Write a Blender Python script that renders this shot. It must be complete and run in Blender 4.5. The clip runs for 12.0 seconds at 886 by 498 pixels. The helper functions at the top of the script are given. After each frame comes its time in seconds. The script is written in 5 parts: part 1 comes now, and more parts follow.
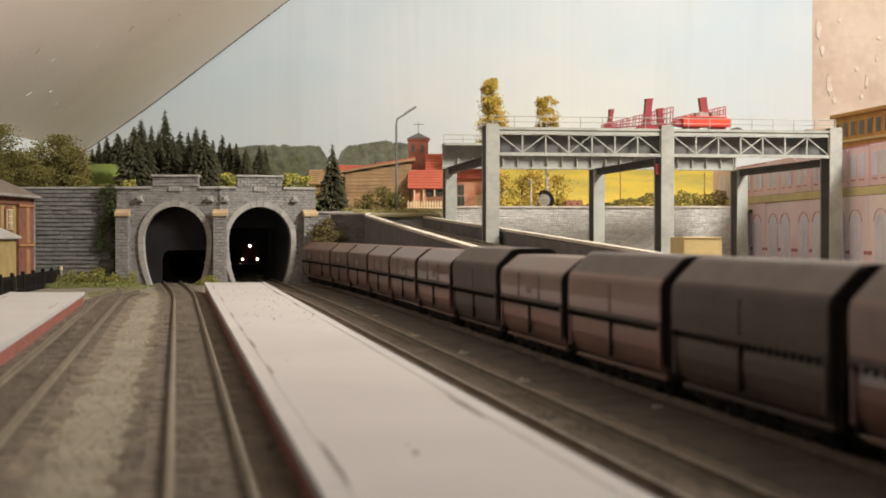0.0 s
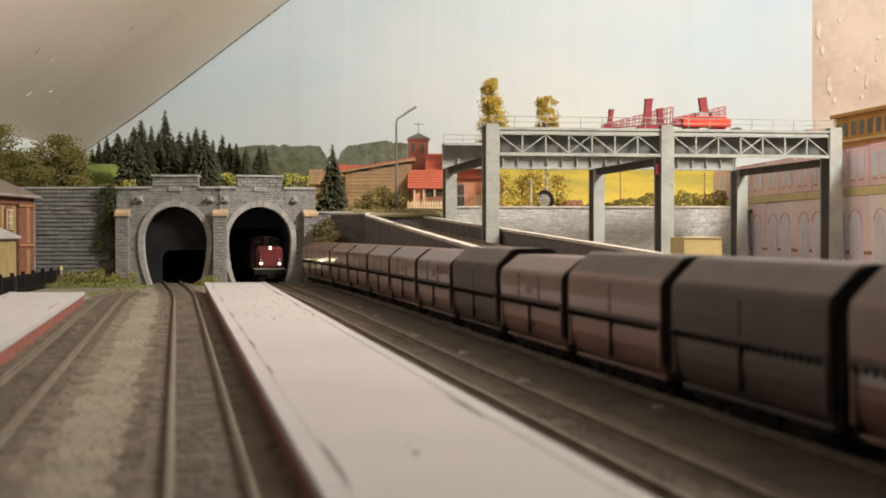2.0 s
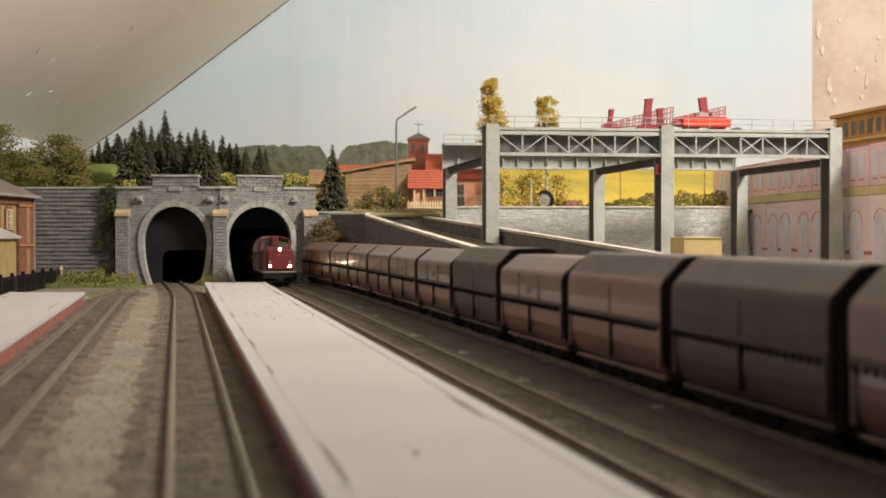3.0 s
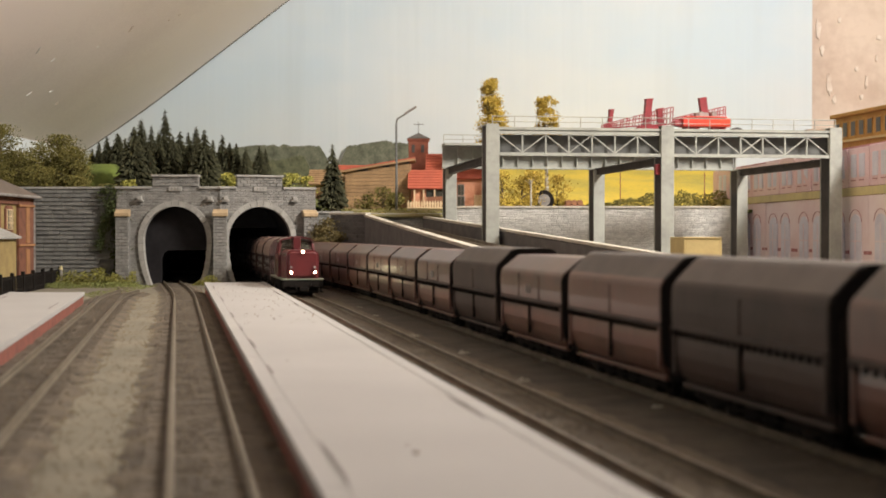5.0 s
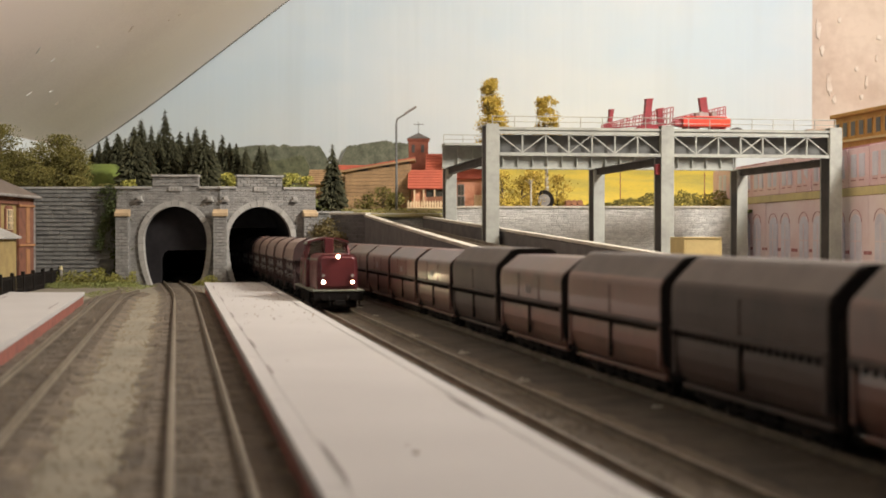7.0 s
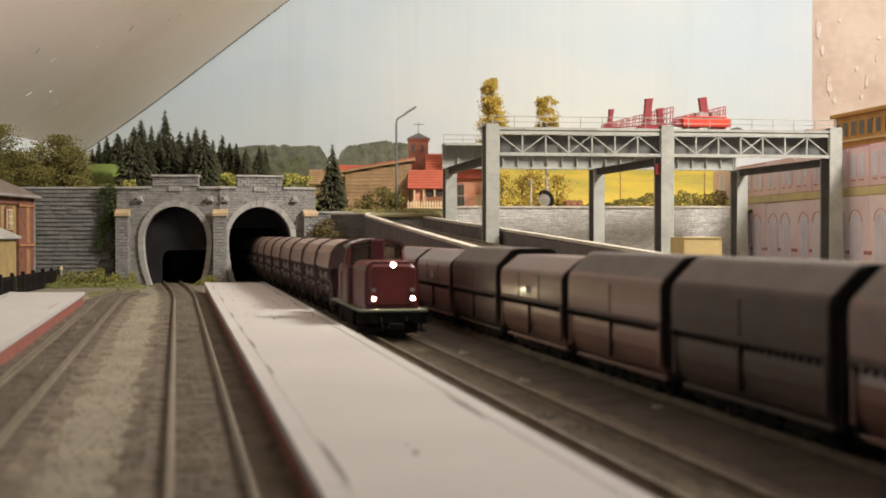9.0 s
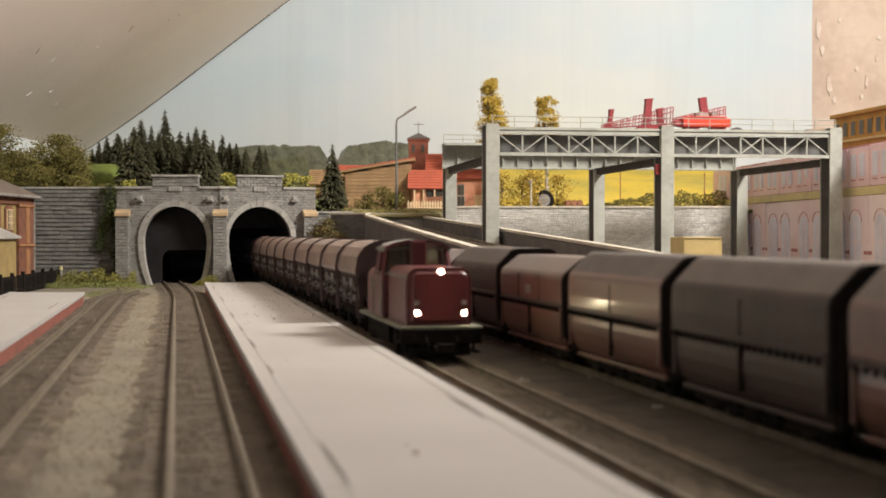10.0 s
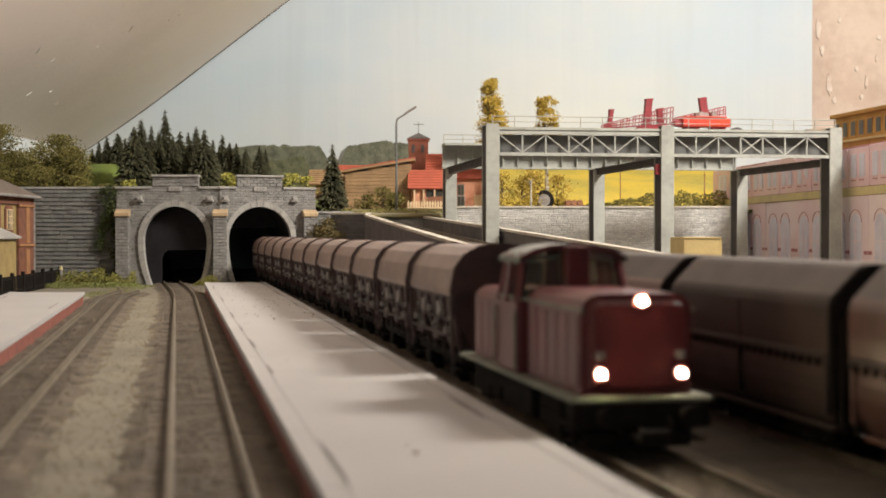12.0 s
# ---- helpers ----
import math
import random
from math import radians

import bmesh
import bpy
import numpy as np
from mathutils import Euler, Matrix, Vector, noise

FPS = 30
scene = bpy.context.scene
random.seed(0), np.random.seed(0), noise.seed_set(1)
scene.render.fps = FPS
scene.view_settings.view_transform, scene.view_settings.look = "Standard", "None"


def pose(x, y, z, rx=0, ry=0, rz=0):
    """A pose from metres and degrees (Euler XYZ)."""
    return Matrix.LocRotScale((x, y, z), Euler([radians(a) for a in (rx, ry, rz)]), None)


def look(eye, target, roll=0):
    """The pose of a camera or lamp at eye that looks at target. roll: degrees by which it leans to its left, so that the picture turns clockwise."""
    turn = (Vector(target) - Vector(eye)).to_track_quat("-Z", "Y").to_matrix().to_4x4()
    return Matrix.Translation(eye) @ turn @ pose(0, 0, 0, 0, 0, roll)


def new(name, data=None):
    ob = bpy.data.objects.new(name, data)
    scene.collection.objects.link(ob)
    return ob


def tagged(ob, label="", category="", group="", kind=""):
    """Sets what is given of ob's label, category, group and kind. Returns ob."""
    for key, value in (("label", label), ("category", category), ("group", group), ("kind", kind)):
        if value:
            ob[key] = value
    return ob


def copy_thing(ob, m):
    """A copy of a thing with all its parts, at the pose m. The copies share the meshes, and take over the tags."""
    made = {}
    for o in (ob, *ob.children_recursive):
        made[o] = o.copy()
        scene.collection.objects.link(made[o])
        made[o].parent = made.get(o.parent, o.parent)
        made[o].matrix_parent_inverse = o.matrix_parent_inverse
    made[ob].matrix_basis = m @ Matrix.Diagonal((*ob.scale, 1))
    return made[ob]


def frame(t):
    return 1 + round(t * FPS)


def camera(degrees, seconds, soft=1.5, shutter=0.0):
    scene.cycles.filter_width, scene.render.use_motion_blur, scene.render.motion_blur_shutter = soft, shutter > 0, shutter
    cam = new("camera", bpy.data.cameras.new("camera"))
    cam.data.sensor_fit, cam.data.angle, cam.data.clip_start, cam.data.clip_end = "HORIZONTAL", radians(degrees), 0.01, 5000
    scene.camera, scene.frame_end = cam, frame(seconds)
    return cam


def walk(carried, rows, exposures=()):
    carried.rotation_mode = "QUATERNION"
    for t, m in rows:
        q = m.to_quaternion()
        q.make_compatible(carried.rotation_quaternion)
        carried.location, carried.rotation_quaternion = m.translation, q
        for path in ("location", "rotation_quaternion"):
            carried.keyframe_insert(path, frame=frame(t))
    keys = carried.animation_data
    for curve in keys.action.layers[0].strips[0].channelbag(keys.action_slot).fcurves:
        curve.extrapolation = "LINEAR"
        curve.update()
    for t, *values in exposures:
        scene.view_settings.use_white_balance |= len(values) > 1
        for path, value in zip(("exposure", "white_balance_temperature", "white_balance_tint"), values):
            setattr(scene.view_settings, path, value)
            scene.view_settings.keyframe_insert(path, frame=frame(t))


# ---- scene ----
U = 0.001  # all sizes below are written in millimetres of the model railway
cam = camera(35.5, 12.0, soft=1.8, shutter=0.5)
cam.data.dof.use_dof = True
cam.data.dof.focus_distance = 1.45
cam.data.dof.aperture_fstop = 27
EYE = (0, 0, 0.056)
VIEW = look(EYE, (0, 2.45, 0.056 - 0.028))
walk(cam, [(0, VIEW), (12, VIEW)], exposures=[(0, 0.0), (12, 0.0)])

# ---- light ----
world = bpy.data.worlds.new("world")
scene.world = world
world.use_nodes = True
wn = world.node_tree.nodes
sky = wn.new("ShaderNodeTexSky")
sky.sky_type, sky.sun_disc, sky.sun_elevation, sky.sun_rotation = "NISHITA", False, radians(35), radians(120)
world.node_tree.links.new(sky.outputs[0], wn["Background"].inputs[0])
wn["Background"].inputs[1].default_value = 0.1


def area(name, eye, target, sx, sy, power, color):
    d = bpy.data.lights.new(name, "AREA")
    d.shape, d.size, d.size_y, d.energy, d.color = "RECTANGLE", sx, sy, power, color
    ob = new(name, d)
    ob.matrix_world = look(eye, target)
    return ob


area("ceiling_lamp", (0.85, 0.88, 0.85), (-0.20, 1.35, 0.20), 0.26, 0.26, 30, (1.0, 0.925, 0.845))
# unseen fill lamp behind the camera, added to brighten facade and wagon sides
area("front_fill", (0.16, -1.42, 0.30), (0.25, 1.5, 0.12), 0.56, 0.40, 1.3, (0.95, 0.97, 1.0))


# ---- materials ----
def mat(name, base, dark=None, rough=0.8, metal=0.0, scale=60.0, bump=0.2, fine=6.0, spec=0.5, mix=0.5, rand=0.0, coat=0.0, island=False):
    """Two noises, a coarse one for stains and a fine one for grain; scale is in cycles a metre."""
    m = bpy.data.materials.new(name)
    m.use_nodes = True
    nt = m.node_tree
    n, l = nt.nodes, nt.links
    b = n["Principled BSDF"]
    b.inputs["Roughness"].default_value, b.inputs["Metallic"].default_value = rough, metal
    b.inputs["Specular IOR Level"].default_value = spec
    if coat:
        b.inputs["Coat Weight"].default_value = coat
        b.inputs["Coat Roughness"].default_value = 0.13
    dark = dark or tuple(c * 0.7 for c in base)
    tc = n.new("ShaderNodeTexCoord")
    a, f = n.new("ShaderNodeTexNoise"), n.new("ShaderNodeTexNoise")
    a.inputs["Scale"].default_value, a.inputs["Detail"].default_value = scale, 5
    f.inputs["Scale"].default_value, f.inputs["Detail"].default_value = scale * fine, 3
    for x in (a, f):
        l.new(tc.outputs["Object"], x.inputs["Vector"])
    mx = n.new("ShaderNodeMath")
    mx.operation = "MULTIPLY_ADD"
    mx.inputs[1].default_value = 0.45
    l.new(f.outputs[0], mx.inputs[0])
    l.new(a.outputs[0], mx.inputs[2])
    last = mx.outputs[0]
    if rand:
        info = n.new("ShaderNodeNewGeometry" if island else "ShaderNodeObjectInfo")
        ad = n.new("ShaderNodeMath")
        ad.operation = "MULTIPLY_ADD"
        ad.inputs[1].default_value = rand
        l.new(info.outputs["Random Per Island" if island else "Random"], ad.inputs[0])
        l.new(last, ad.inputs[2])
        last = ad.outputs[0]
    r = n.new("ShaderNodeValToRGB")
    r.color_ramp.elements[0].position, r.color_ramp.elements[1].position = 0.72 - 0.25 * mix - 0.1, 0.72 + 0.25 * mix + rand
    r.color_ramp.elements[0].color, r.color_ramp.elements[1].color = (*dark, 1), (*base, 1)
    l.new(last, r.inputs[0])
    l.new(r.outputs[0], b.inputs["Base Color"])
    if bump:
        bp = n.new("ShaderNodeBump")
        bp.inputs["Strength"].default_value, bp.inputs["Distance"].default_value = bump, 0.001
        l.new(last, bp.inputs["Height"])
        l.new(bp.outputs[0], b.inputs["Normal"])
    return m


def glow(name, color, strength):
    m = bpy.data.materials.new(name)
    m.use_nodes = True
    b = m.node_tree.nodes["Principled BSDF"]
    b.inputs["Base Color"].default_value = (*color, 1)
    b.inputs["Emission Color"].default_value = (*color, 1)
    b.inputs["Emission Strength"].default_value = strength
    return m


M_EARTH = mat("earth", (0.205, 0.184, 0.134), (0.135, 0.119, 0.086), 0.95, scale=25, bump=0.6, fine=30)
M_BALLAST = mat("ballast", (0.142, 0.112, 0.076), (0.046, 0.038, 0.029), 0.95, scale=48, bump=0.9, fine=16, mix=0.7)
M_CINDER = mat("cinder_ballast", (0.135, 0.109, 0.072), (0.058, 0.047, 0.033), 0.95, scale=50, bump=0.9, fine=14)
# oily bed; shade under the parked hoppers is put into its colour too
M_OILYSHADE = mat("oily_shaded_ballast", (0.078, 0.063, 0.044), (0.022, 0.018, 0.014), 0.9, scale=48, bump=0.9, fine=14, mix=0.7)
M_RAIL = mat("rail", (0.20, 0.17, 0.125), (0.10, 0.082, 0.058), 0.5, 0.4, scale=90)
M_SLEEPER = mat("sleeper", (0.115, 0.092, 0.068), (0.055, 0.044, 0.033), 0.9, scale=200)
M_PLATFORM = mat("platform", (0.38, 0.366, 0.349), (0.325, 0.311, 0.294), 0.85, scale=14, bump=0.12, fine=110, mix=0.9)
M_REDBRICK = mat("red_brick", (0.23, 0.072, 0.048), (0.13, 0.045, 0.033), 0.85, scale=120)
M_STONE = mat("portal_stone", (0.28, 0.272, 0.252), (0.165, 0.16, 0.148), 0.9, scale=130, bump=0.5, rand=0.3, island=True)
M_MORTAR = mat("mortar", (0.20, 0.193, 0.178), (0.13, 0.125, 0.115), 0.95, scale=200)
M_VOUSSOIR = mat("voussoir", (0.36, 0.35, 0.32), (0.24, 0.23, 0.21), 0.9, scale=150, rand=0.2)
M_CAP = mat("sandstone_cap", (0.46, 0.34, 0.20), (0.33, 0.24, 0.14), 0.9, scale=120)
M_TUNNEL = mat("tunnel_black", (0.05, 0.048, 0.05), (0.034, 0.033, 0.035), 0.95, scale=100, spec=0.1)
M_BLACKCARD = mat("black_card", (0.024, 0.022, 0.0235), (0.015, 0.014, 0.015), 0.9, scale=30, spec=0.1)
M_WAGON = mat("wagon_brown", (0.15, 0.072, 0.053), (0.066, 0.037, 0.03), 0.36, scale=34, bump=0.06, spec=0.4, fine=5, rand=0.3, coat=0.35)
M_WAGONROOF = mat("wagon_grey", (0.108, 0.087, 0.074), (0.042, 0.035, 0.031), 0.5, scale=34, bump=0.1, spec=0.35, fine=5, rand=0.2)
M_UNDER = mat("underframe", (0.018, 0.015, 0.013), (0.009, 0.008, 0.007), 0.9, scale=150, spec=0.12)
M_LOCO = mat("loco_red", (0.128, 0.022, 0.024), (0.085, 0.017, 0.018), 0.36, scale=50, bump=0.03)
M_GREY = mat("gantry_grey", (0.355, 0.365, 0.325), (0.255, 0.26, 0.235), 0.6, scale=40, bump=0.1)
M_SLOPE = mat("slope_plaster", (0.90, 0.80, 0.735), (0.80, 0.70, 0.64), 0.9, scale=4, bump=0.2, fine=60)
M_WALL = mat("wall_plaster", (0.74, 0.62, 0.52), (0.60, 0.47, 0.38), 0.9, scale=9, bump=1.0, fine=9)
M_LIGHT = glow("headlight_glass", (1.0, 0.86, 0.52), 150.0)


# ---- mesh helpers (millimetres in, metres out) ----
def finish(bm, name, material, parent=None, label="", smooth=False, m=None):
    if m is not None:
        bmesh.ops.transform(bm, matrix=m, verts=bm.verts)
    bmesh.ops.scale(bm, vec=(U, U, U), verts=bm.verts)
    bmesh.ops.recalc_face_normals(bm, faces=bm.faces)
    me = bpy.data.meshes.new(name)
    bm.to_mesh(me)
    bm.free()
    me.materials.append(material)
    if smooth:
        for p in me.polygons:
            p.use_smooth = True
    ob = new(name, me)
    if parent is not None:
        ob.parent = parent
    if label:
        tagged(ob, label)
    return ob


def part(name, bm, material, parent, label="", smooth=False):
    return finish(bm, name, material, parent, label, smooth)


def share(name, src, parent, m):
    """Another object on the mesh of src, at pose m in its parent's space."""
    ob = new(name, src.data)
    ob.parent = parent
    ob.matrix_basis = m
    return ob


def empty(name, label, category, m=None, group="", kind=""):
    ob = new(name)
    ob.empty_display_size = 0.01
    if m is not None:
        ob.matrix_world = m
    return tagged(ob, label, category, group, kind)


def mm(x, y, z, rx=0, ry=0, rz=0):
    return pose(x * U, y * U, z * U, rx, ry, rz)


def box(bm, x0, x1, y0, y1, z0, z1, bevel=0.0, m=None):
    r = bmesh.ops.create_cube(bm, size=1.0)
    vs = r["verts"]
    for v in vs:
        v.co = Vector(((x0 + x1) / 2 + v.co.x * (x1 - x0), (y0 + y1) / 2 + v.co.y * (y1 - y0), (z0 + z1) / 2 + v.co.z * (z1 - z0)))
    if bevel:
        es = list({e for v in vs for e in v.link_edges})
        r2 = bmesh.ops.bevel(bm, geom=es, offset=bevel, segments=2, affect="EDGES", profile=0.5)
        vs = list({v for f in r2["faces"] for v in f.verts} | {v for v in vs if v.is_valid})
    if m is not None:
        bmesh.ops.transform(bm, matrix=m, verts=vs)
    return bm


def boxes(*rows, bevel=0.0):
    bm = bmesh.new()
    for r in rows:
        box(bm, *r, bevel=bevel)
    return bm


def prism(bm, pts, axis, a, b):
    """A closed outline pulled from a to b along an axis; the outline's two numbers are the other two axes in order."""
    def at(p, q):
        return {"x": (q, p[0], p[1]), "y": (p[0], q, p[1]), "z": (p[0], p[1], q)}[axis]
    lo = [bm.verts.new(at(p, a)) for p in pts]
    hi = [bm.verts.new(at(p, b)) for p in pts]
    bm.faces.new(lo)
    bm.faces.new(hi[::-1])
    for i in range(len(pts)):
        j = (i + 1) % len(pts)
        bm.faces.new((lo[i], lo[j], hi[j], hi[i]))
    return bm


def rod(bm, p, q, r, sides=8, r2=None):
    p, q = Vector(p), Vector(q)
    d = q - p
    if d.length < 1e-6:
        return bm
    m = Matrix.Translation((p + q) / 2) @ d.to_track_quat("Z", "Y").to_matrix().to_4x4()
    bmesh.ops.create_cone(bm, cap_ends=True, segments=sides, radius1=r, radius2=r if r2 is None else r2, depth=d.length, matrix=m)
    return bm


def bar(bm, p, q, w, h):
    """A square bar from p to q."""
    p, q = Vector(p), Vector(q)
    d = q - p
    m = Matrix.Translation((p + q) / 2) @ d.to_track_quat("Z", "Y").to_matrix().to_4x4()
    return box(bm, -w / 2, w / 2, -h / 2, h / 2, -d.length / 2, d.length / 2, m=m)


def sweep(bm, line, outline, close=False):
    """An outline (sideways, up) pulled along a line of (x, y, z)."""
    rings = []
    n = len(line)
    for i, p in enumerate(line):
        a, b = Vector(line[max(i - 1, 0)]), Vector(line[min(i + 1, n - 1)])
        d = (b - a)
        side = Vector((d.y, -d.x, 0)).normalized()
        rings.append([bm.verts.new(Vector(p) + side * s + Vector((0, 0, u))) for s, u in outline])
    k = len(outline)
    for r, q in zip(rings, rings[1:]):
        for i in range(k):
            j = (i + 1) % k
            bm.faces.new((r[i], r[j], q[j], q[i]))
    bm.faces.new(rings[0])
    bm.faces.new(rings[-1][::-1])
    return bm


# ---- plan: the tracks run straight, leaning to the left by SLOPE ----
SLOPE = 0.1925
YAW = math.degrees(math.atan(SLOPE))
RAIL = 4.0  # height of the rail's top over the baseboard


def straight(c, y0, y1, step=60):
    n = max(2, int((y1 - y0) / step))
    return [(c - SLOPE * (y0 + (y1 - y0) * i / n), y0 + (y1 - y0) * i / n, 0) for i in range(n + 1)]


def arc_on(line, radius, degrees, step=25):
    """Continues a line with a curve; degrees above 0 turn left."""
    p, q = Vector(line[-2]), Vector(line[-1])
    h = math.atan2(q.y - p.y, q.x - p.x)
    n = max(2, int(abs(math.radians(degrees)) * radius / step))
    out = list(line)
    x, y = q.x, q.y
    for i in range(n):
        h += math.radians(degrees) / n / 2
        s = radius * abs(math.radians(degrees)) / n
        x, y = x + math.cos(h) * s, y + math.sin(h) * s
        h += math.radians(degrees) / n / 2
        out.append((x, y, 0))
    return out


def run_on(line, length, step=60):
    p, q = Vector(line[-2]), Vector(line[-1])
    d = (q - p).normalized()
    n = int(length / step)
    return list(line) + [tuple(q + d * step * (i + 1)) for i in range(n)]


C0, C1, C2, C3 = -54.5, 7.0, 109.3, 167.0
LINE0 = arc_on(straight(C0, -250, 1130), 900, -9)
LINE1 = run_on(arc_on(straight(C1, -250, 1100), 6000, 2.4), 200)
LINE2 = run_on(arc_on(straight(C2, -250, 930), 8000, 0.9), 600)
LINE2 = arc_on(LINE2, 900, 8)
LINE2 = arc_on(arc_on(LINE2, 330, 66), 190, 250)
LINE3 = arc_on(straight(C3, -250, 1000), 9200, 2.85)


class Path:
    def __init__(self, line):
        self.p = [Vector(q) for q in line]
        self.s = [0.0]
        for a, b in zip(self.p, self.p[1:]):
            self.s.append(self.s[-1] + (b - a).length)

    def at(self, s):
        s = min(max(s, 0.0), self.s[-1] - 1e-3)
        i = max(k for k in range(len(self.s) - 1) if self.s[k] <= s)
        f = (s - self.s[i]) / (self.s[i + 1] - self.s[i])
        return self.p[i].lerp(self.p[i + 1], f)

    def s_of_y(self, y):
        for i in range(len(self.p) - 1):
            a, b = self.p[i].y, self.p[i + 1].y
            if a <= y < b:
                return self.s[i] + (y - a) / (b - a) * (self.s[i + 1] - self.s[i])

    def stand(self, s, half=30):
        """Pose of a vehicle whose front (local +y) looks back down the line, on two bogies."""
        a, b = self.at(s - half), self.at(s + half)
        c, d = (a + b) / 2, a - b
        return pose(c.x * U, c.y * U, 0, 0, 0, math.degrees(math.atan2(d.y, d.x)) - 90)


PATH1, PATH2, PATH3 = Path(LINE1), Path(LINE2), Path(LINE3)


# ---- ground, tracks, platforms ----
def ground():
    bm = boxes((-790, 1100, -900, 2236, -30, 0))
    return tagged(finish(bm, "ground", M_EARTH), "sandy brown scenic baseboard of the model railway", "ground", kind="structure")


def track(line, label, sleepers, stones=None, wide=0.0):
    t = empty("track", label, "track", kind="structure")
    q = Path(line)
    fine = [tuple(q.at(v)) for v in np.arange(0, q.s[-1], 6.0)]
    bed = sweep(bmesh.new(), fine, [(-23 - wide, -0.5), (-19 - wide, 0.5), (-15, 1.6), (-6, 1.5), (6, 1.5), (15, 1.6), (19 + wide, 0.5), (23 + wide, -0.5)])
    for v in bed.verts:
        k = 5.0 if v.co.z < 1.0 else 0.9
        v.co.x += k * noise.noise(v.co * 0.06) + k * 0.7 * noise.noise(v.co * 0.25)
        v.co.z += 0.35 * noise.noise(v.co * 0.3)
    part("ballast", bed, stones or M_BALLAST, t)
    for side in (-1, 1):
        part("rail", sweep(bmesh.new(), line, [(side * 8.6 + a, b) for a, b in
             ((-1.1, 1.6), (-1.1, 2.0), (-0.3, 2.2), (-0.3, 3.3), (-0.5, 3.5), (-0.5, RAIL), (0.5, RAIL), (0.5, 3.5), (0.3, 3.3), (0.3, 2.2), (1.1, 2.0), (1.1, 1.6))]), M_RAIL, t)
    p = Path(line)
    first = None
    s = 4.0
    while s < p.s[-1] - 4:
        a, b = p.at(s - 2), p.at(s + 2)
        m = mm((a.x + b.x) / 2, (a.y + b.y) / 2, 0, 0, 0, math.degrees(math.atan2(b.y - a.y, b.x - a.x)) - 90)
        if first is None:
            first = part("sleeper", boxes((-15, 15, -1.4, 1.4, 1.0, 1.72)), M_SLEEPER, t)
            first.matrix_basis = m
        elif sleepers[0] < a.y < sleepers[1]:
            share("sleeper", first, t, m)
        s += 7.2
    return t


def platform(xl, xr, y0, y1, label):
    """A slab between two lines x = c - SLOPE * y, with a kerb strip and a brick skirt."""
    t = empty("platform", label, "platform", kind="structure")
    def outline(a, b, ya, yb):
        return [(a - SLOPE * ya, ya), (b - SLOPE * ya, ya), (b - SLOPE * yb, yb), (a - SLOPE * yb, yb)]
    part("slab", prism(bmesh.new(), outline(xl + 5.1, xr - 5.1, y0, y1 - 4), "z", 7.5, 10.0), M_PLATFORM, t)
    part("skirt", prism(bmesh.new(), outline(xl + 1.0, xr - 1.0, y0 + 1, y1 - 1), "z", 0, 7.4), M_REDBRICK, t, "dark red brick skirt")
    n = int((y1 - y0) / 130)
    for side in (0, 1):
        for i in range(n):
            ya, yb = y0 + (y1 - y0) * i / n, y0 + (y1 - y0) * (i + 1) / n - 0.5
            a, b = (xl, xl + 4.9) if side == 0 else (xr - 4.9, xr)
            part("kerb", prism(bmesh.new(), outline(a, b, ya, yb), "z", 7.4, 10.12), M_PLATFORM, t)
    rng = random.Random(int(y1))
    y = y0 + 130
    while y < y1 - 60:
        n, w = rng.uniform(25, 90), rng.uniform(0.5, 1.1)
        c = (xl + 5.4 if rng.random() < 0.7 else xr - 6.5) + rng.uniform(-0.2, 0.6)
        pts = [(c - SLOPE * y, y), (c + w - SLOPE * (y + n * 0.3), y + n * 0.3), (c + w * 0.8 - SLOPE * (y + n * 0.7), y + n * 0.7), (c - SLOPE * (y + n), y + n), (c - w * 0.4 - SLOPE * (y + n * 0.5), y + n * 0.5)]
        part("crack", prism(bmesh.new(), pts, "z", 9.8, 10.2), M_GRIME, t, "dark grimy crack in the surface")
        y += n + rng.uniform(8, 70)
    return t


M_GRIME = mat("grime", (0.24, 0.22, 0.20), (0.13, 0.12, 0.11), 0.9, scale=90)
ground()
track(LINE0, "rusty rails on dark brown ballast beside the platform", (150, 1250))
track(LINE1, "worn rails on brown ballast leading into the tunnel", (150, 1500))
track(LINE2, "running track beside the platform and the parked hoppers", (250, 1600), M_CINDER, 6.0)
# laid extra wide so its dark colour covers the shaded ground under the hoppers
track(LINE3, "siding track under the parked hopper wagons", (250, 1480), M_OILYSHADE, 30.0)
platform(25.6, 82.9, 120, 1296, "long pale grey concrete island platform")
platform(-130, -72, 300, 1083, "pale grey platform with a red brick edge")


# ---- rolling stock ----
def wheelset(t, y, r=5.2):
    bm = bmesh.new()
    for x in (-8.4, 8.4):
        rod(bm, (x - 1.3, y, RAIL + r), (x + 1.3, y, RAIL + r), r, 20)
    rod(bm, (-9, y, RAIL + r), (9, y, RAIL + r), 1.0, 8)
    part("wheelset", bm, M_UNDER, t)


def buffers(t, y, d, mat_):
    for x in (-10, 10):
        bm = bmesh.new()
        rod(bm, (x, y, 13.5), (x, y + d * 5.5, 13.5), 1.3, 10)
        rod(bm, (x, y + d * 5.5, 13.5), (x, y + d * 6.3, 13.5), 2.7, 14)
        part("buffer", bm, mat_, t)


def wagon_body(half, length):
    """A closed body from its half outline (x, z), with slightly pulled-in ends."""
    pts = half + [(-x, z) for x, z in half[::-1]]
    return prism(bmesh.new(), pts, "y", -length / 2, length / 2)


